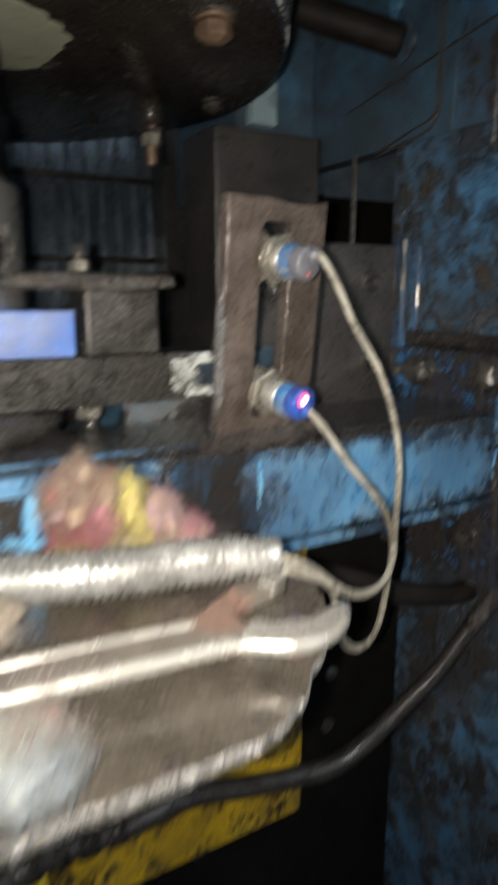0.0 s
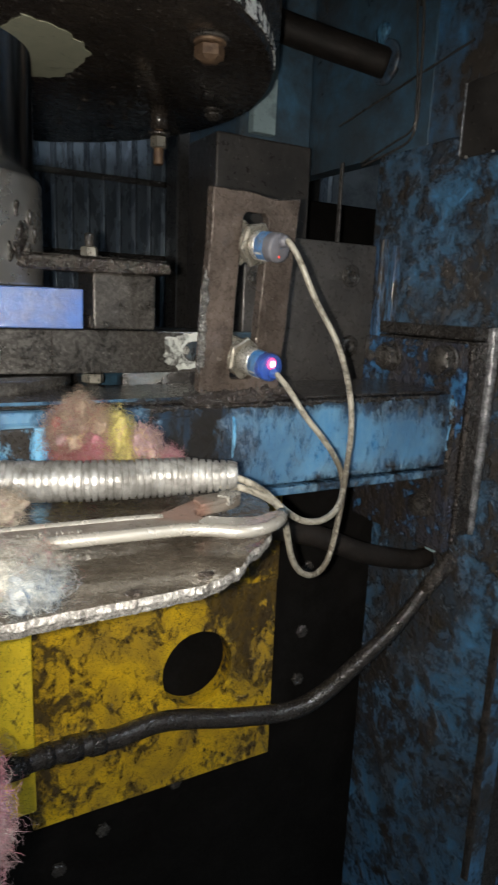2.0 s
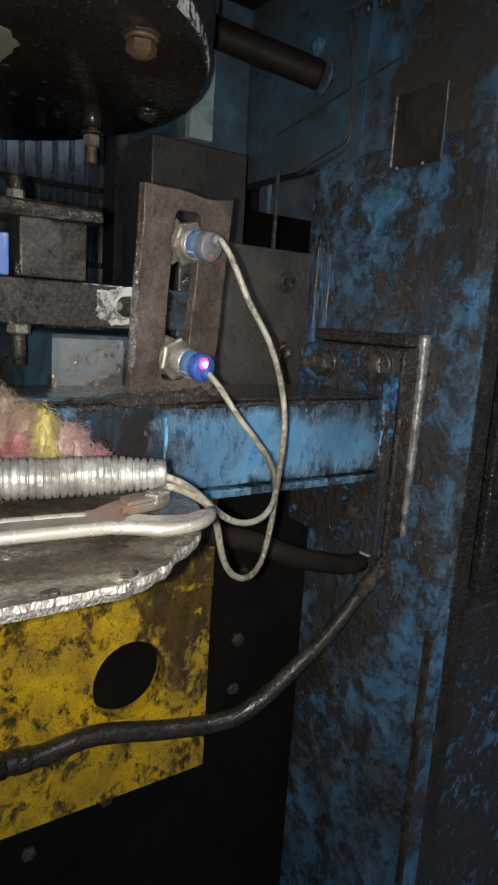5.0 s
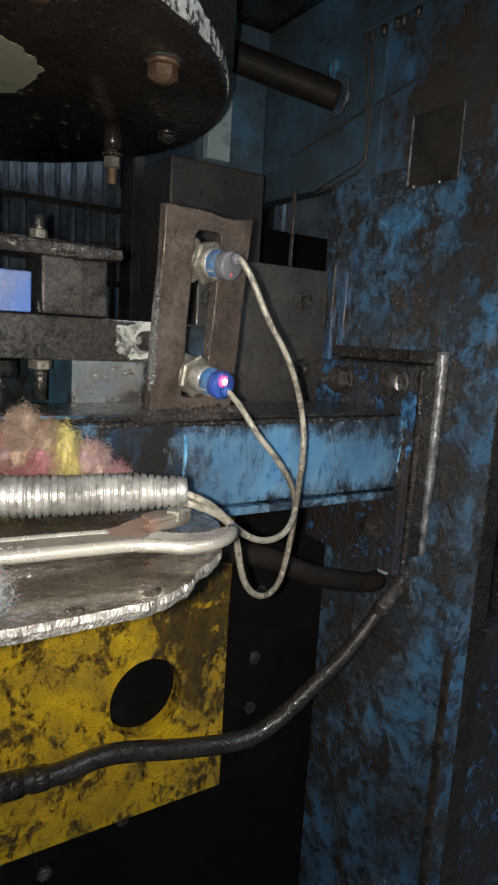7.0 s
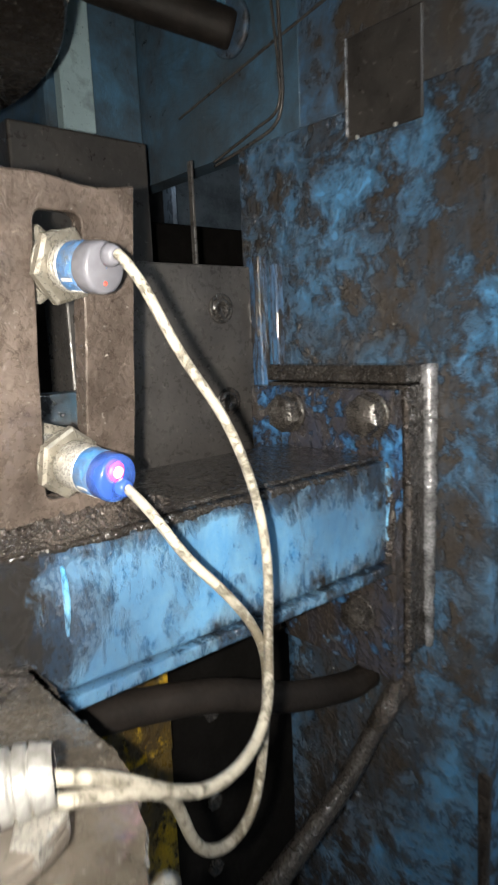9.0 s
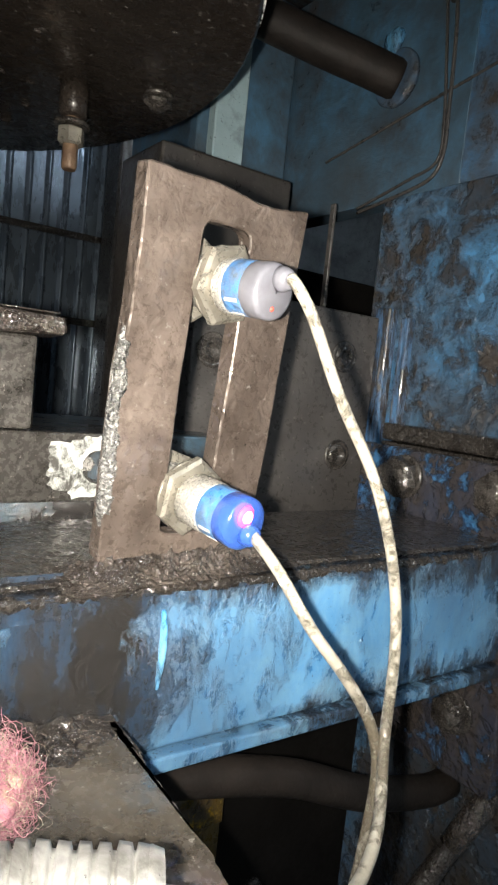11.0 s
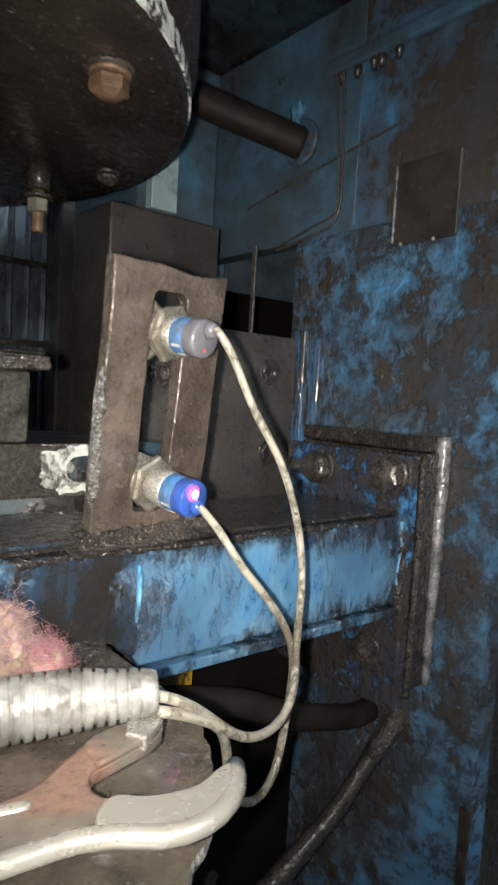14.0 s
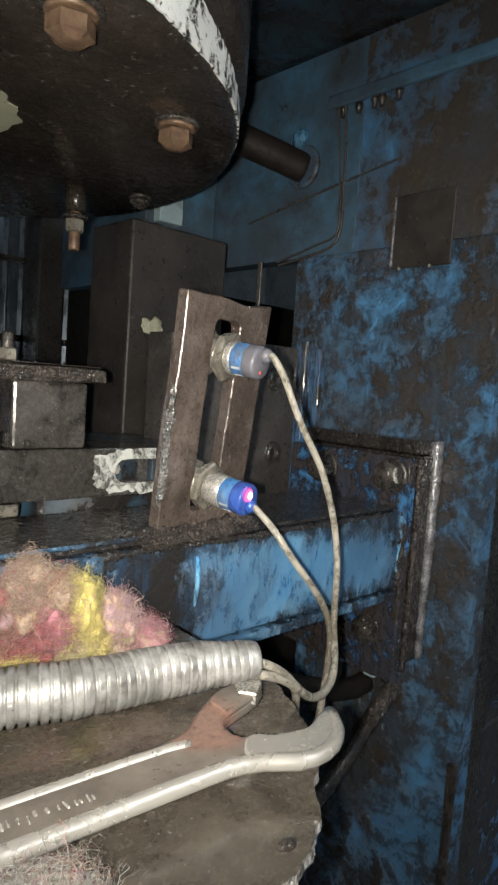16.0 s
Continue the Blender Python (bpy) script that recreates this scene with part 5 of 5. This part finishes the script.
def build_rags():
    build_waste("tan and red tuft of cotton waste behind the conduit", [
        ((-0.088, -0.038, 0.968), (0.014, 0.012, 0.015), "red", ["tan", "rose"]), ((-0.094, -0.036, 0.986), (0.010, 0.010, 0.012), "tan", ["red", "mauve"]),
        ((-0.089, -0.038, 0.997), (0.0055, 0.007, 0.008), "tan", ["cream", "red"]), ((-0.079, -0.042, 0.990), (0.006, 0.008, 0.009), "tan", ["red", "peach"]),
        ((-0.080, -0.042, 0.976), (0.008, 0.009, 0.012), "rose", ["red", "tan"]), ((-0.099, -0.052, 0.962), (0.008, 0.006, 0.006), "yellow", [])], 15000, 21, 0.017, 0.00007)
    build_waste("yellow tuft of cotton waste behind the conduit", [
        ((-0.070, -0.046, 0.984), (0.0065, 0.008, 0.013), "yellow", ["olive", "tan"]), ((-0.066, -0.048, 0.970), (0.008, 0.009, 0.012), "yellow", ["peach", "tan"]),
        ((-0.074, -0.049, 0.964), (0.008, 0.008, 0.010), "olive", ["yellow", "tan"])], 6500, 22, 0.016, 0.00007)
    build_waste("pink tuft of cotton waste behind the conduit", [
        ((-0.056, -0.052, 0.979), (0.0065, 0.008, 0.010), "pink", ["rose", "peach"]), ((-0.045, -0.058, 0.967), (0.008, 0.008, 0.009), "rose", ["tan", "cream"]),
        ((-0.052, -0.054, 0.966), (0.009, 0.008, 0.009), "tan", ["rose", "olive"])], 6500, 23, 0.016, 0.00007)
    build_waste("tan and grey cotton waste between conduit and spanner", [
        ((-0.170, -0.074, 0.974), (0.013, 0.014, 0.014), "tan", ["cream", "olive", "brown"]), ((-0.184, -0.080, 0.964), (0.016, 0.014, 0.010), "tan", ["grey", "cream"]),
        ((-0.146, -0.086, 0.962), (0.017, 0.010, 0.009), "cream", ["grey", "mauve", "tan"]), ((-0.158, -0.092, 0.959), (0.012, 0.008, 0.006), "yellow", ["tan", "olive"]),
        ((-0.205, -0.078, 0.966), (0.020, 0.018, 0.012), "mauve", ["tan", "grey"])], 15000, 24, 0.020, 0.00007)
    build_waste("fluffy whitish cotton waste in front of the spanner", [
        ((-0.160, -0.160, 0.961), (0.020, 0.012, 0.009), "white", ["grey", "cream"]), ((-0.140, -0.166, 0.958), (0.010, 0.008, 0.007), "sky", ["white", "navy"]),
        ((-0.139, -0.157, 0.960), (0.011, 0.009, 0.008), "grey", ["tan", "mauve", "red"]), ((-0.185, -0.152, 0.962), (0.016, 0.013, 0.009), "olive", ["white", "pink", "grey"])], 15000, 25, 0.020, 0.00006)
    build_waste("large pink bundle of cotton waste hanging over the table edge", [
        ((-0.192, -0.190, 0.970), (0.018, 0.014, 0.012), "pink", ["mauve", "grey", "sky"]), ((-0.179, -0.194, 0.968), (0.011, 0.010, 0.011), "mauve", ["pink", "grey"]),
        ((-0.203, -0.194, 0.950), (0.014, 0.014, 0.020), "pink", ["mauve", "cream"]), ((-0.185, -0.200, 0.954), (0.0085, 0.012, 0.013), "yellow", ["olive", "cream"]),
        ((-0.1740, -0.198, 0.951), (0.0080, 0.010, 0.010), "peach", ["cream", "yellow"]), ((-0.1720, -0.198, 0.938), (0.0062, 0.010, 0.012), "peach", ["yellow", "tan"]),
        ((-0.1795, -0.203, 0.940), (0.0055, 0.009, 0.015), "mauve", ["rose", "pink"]), ((-0.187, -0.204, 0.932), (0.013, 0.011, 0.012), "rose", ["pink", "peach", "mauve"]),
        ((-0.203, -0.204, 0.922), (0.010, 0.010, 0.010), "teal", ["grey", "navy"]), ((-0.1765, -0.202, 0.920), (0.009, 0.010, 0.012), "grey", ["mauve", "pink", "tan"]),
        ((-0.1655, -0.198, 0.907), (0.0085, 0.010, 0.014), "rose", ["pink", "white"]), ((-0.176, -0.202, 0.899), (0.011, 0.010, 0.012), "pink", ["olive", "mauve", "cream"]),
        ((-0.190, -0.204, 0.906), (0.010, 0.010, 0.011), "peach", ["pink", "rose", "teal"]), ((-0.201, -0.202, 0.893), (0.011, 0.010, 0.015), "teal", ["grey", "olive", "white"]),
        ((-0.1635, -0.199, 0.894), (0.0085, 0.009, 0.010), "pink", ["rose", "mauve"]), ((-0.172, -0.202, 0.881), (0.010, 0.010, 0.012), "rose", ["pink", "mauve"]),
        ((-0.187, -0.203, 0.880), (0.008, 0.008, 0.009), "navy", ["teal", "grey"]), ((-0.183, -0.202, 0.866), (0.011, 0.010, 0.009), "peach", ["olive", "tan"]),
        ((-0.200, -0.202, 0.866), (0.012, 0.012, 0.014), "teal", ["pink", "olive", "brown"])], 60000, 26, 0.020, 0.00007)


build_rags()


# ---- hall lamps ----
def build_tube(x, y, z, turn):
    ob = thing("tube_lamp", "lit fluorescent tube lamp hanging in the hall", "tube lamp", "tube lamps", place=pose(x, y, z, 0, 0, turn))
    part("body", box(-0.04, 0.04, -0.62, 0.62, 0.03, 0.08, 0.004), M["wall_paint"], ob)
    for s in (-0.5, 0.5):
        part("hanger", lathe([(0.004, 0.0), (0.004, 3.2 - z - 0.078)], 8, None, Matrix.Translation((0, s, 0.079))), M["plastic_black"], ob)
    part("tube", lathe([(0.013, -0.6), (0.013, 0.6)], 16, None, pose(0, 0, 0, 90, 0, 0)), M["tube_glow"], ob)


for x, y, z, turn in ((-1.15, -1.55, 2.2, 147), (-0.85, -1.30, 2.2, 156), (0.85, -1.15, 2.2, -140), (0.55, -1.85, 2.2, -160)):
    build_tube(x, y, z, turn)


# ---- torch beside the lens ----
def build_torch():
    # Unseen stand-in for the phone's own light; its deep rim narrows the beam.
    ob = thing("phone_torch", "small lit phone torch beside the lens", "torch")
    part("housing", lathe([(0.0051, -0.0066), (0.0054, -0.0066), (0.0054, 0.009), (0.0004, 0.009)], 24, None, None, False), M["plastic_black"], ob)
    part("lens", lathe([(0.0004, 0.0), (0.0035, 0.0)], 24, None, None, False), M["torch_glass"], ob)
    return ob


torch = build_torch()


def motions():
    rise = [(0.0, 0.004), (0.2, 0.001), (0.5, 0.0), (3.5, 0.0), (4.0, 0.002), (5.0, 0.034), (5.6, 0.036), (6.0, 0.030), (6.5, 0.0240), (7.0, 0.0218), (7.5, 0.0170), (8.0, 0.0122), (8.5, 0.0105), (9.0, 0.007), (9.5, 0.003), (10.0, -0.001), (12.5, -0.001), (16.0, -0.001)]
    walk(ram, [(t, pose(0, 0, dz)) for t, dz in rise])
    walk(torch, rows_of(pose(-0.0125, -0.001, 0.004, 3, 0, 0)))


motions()
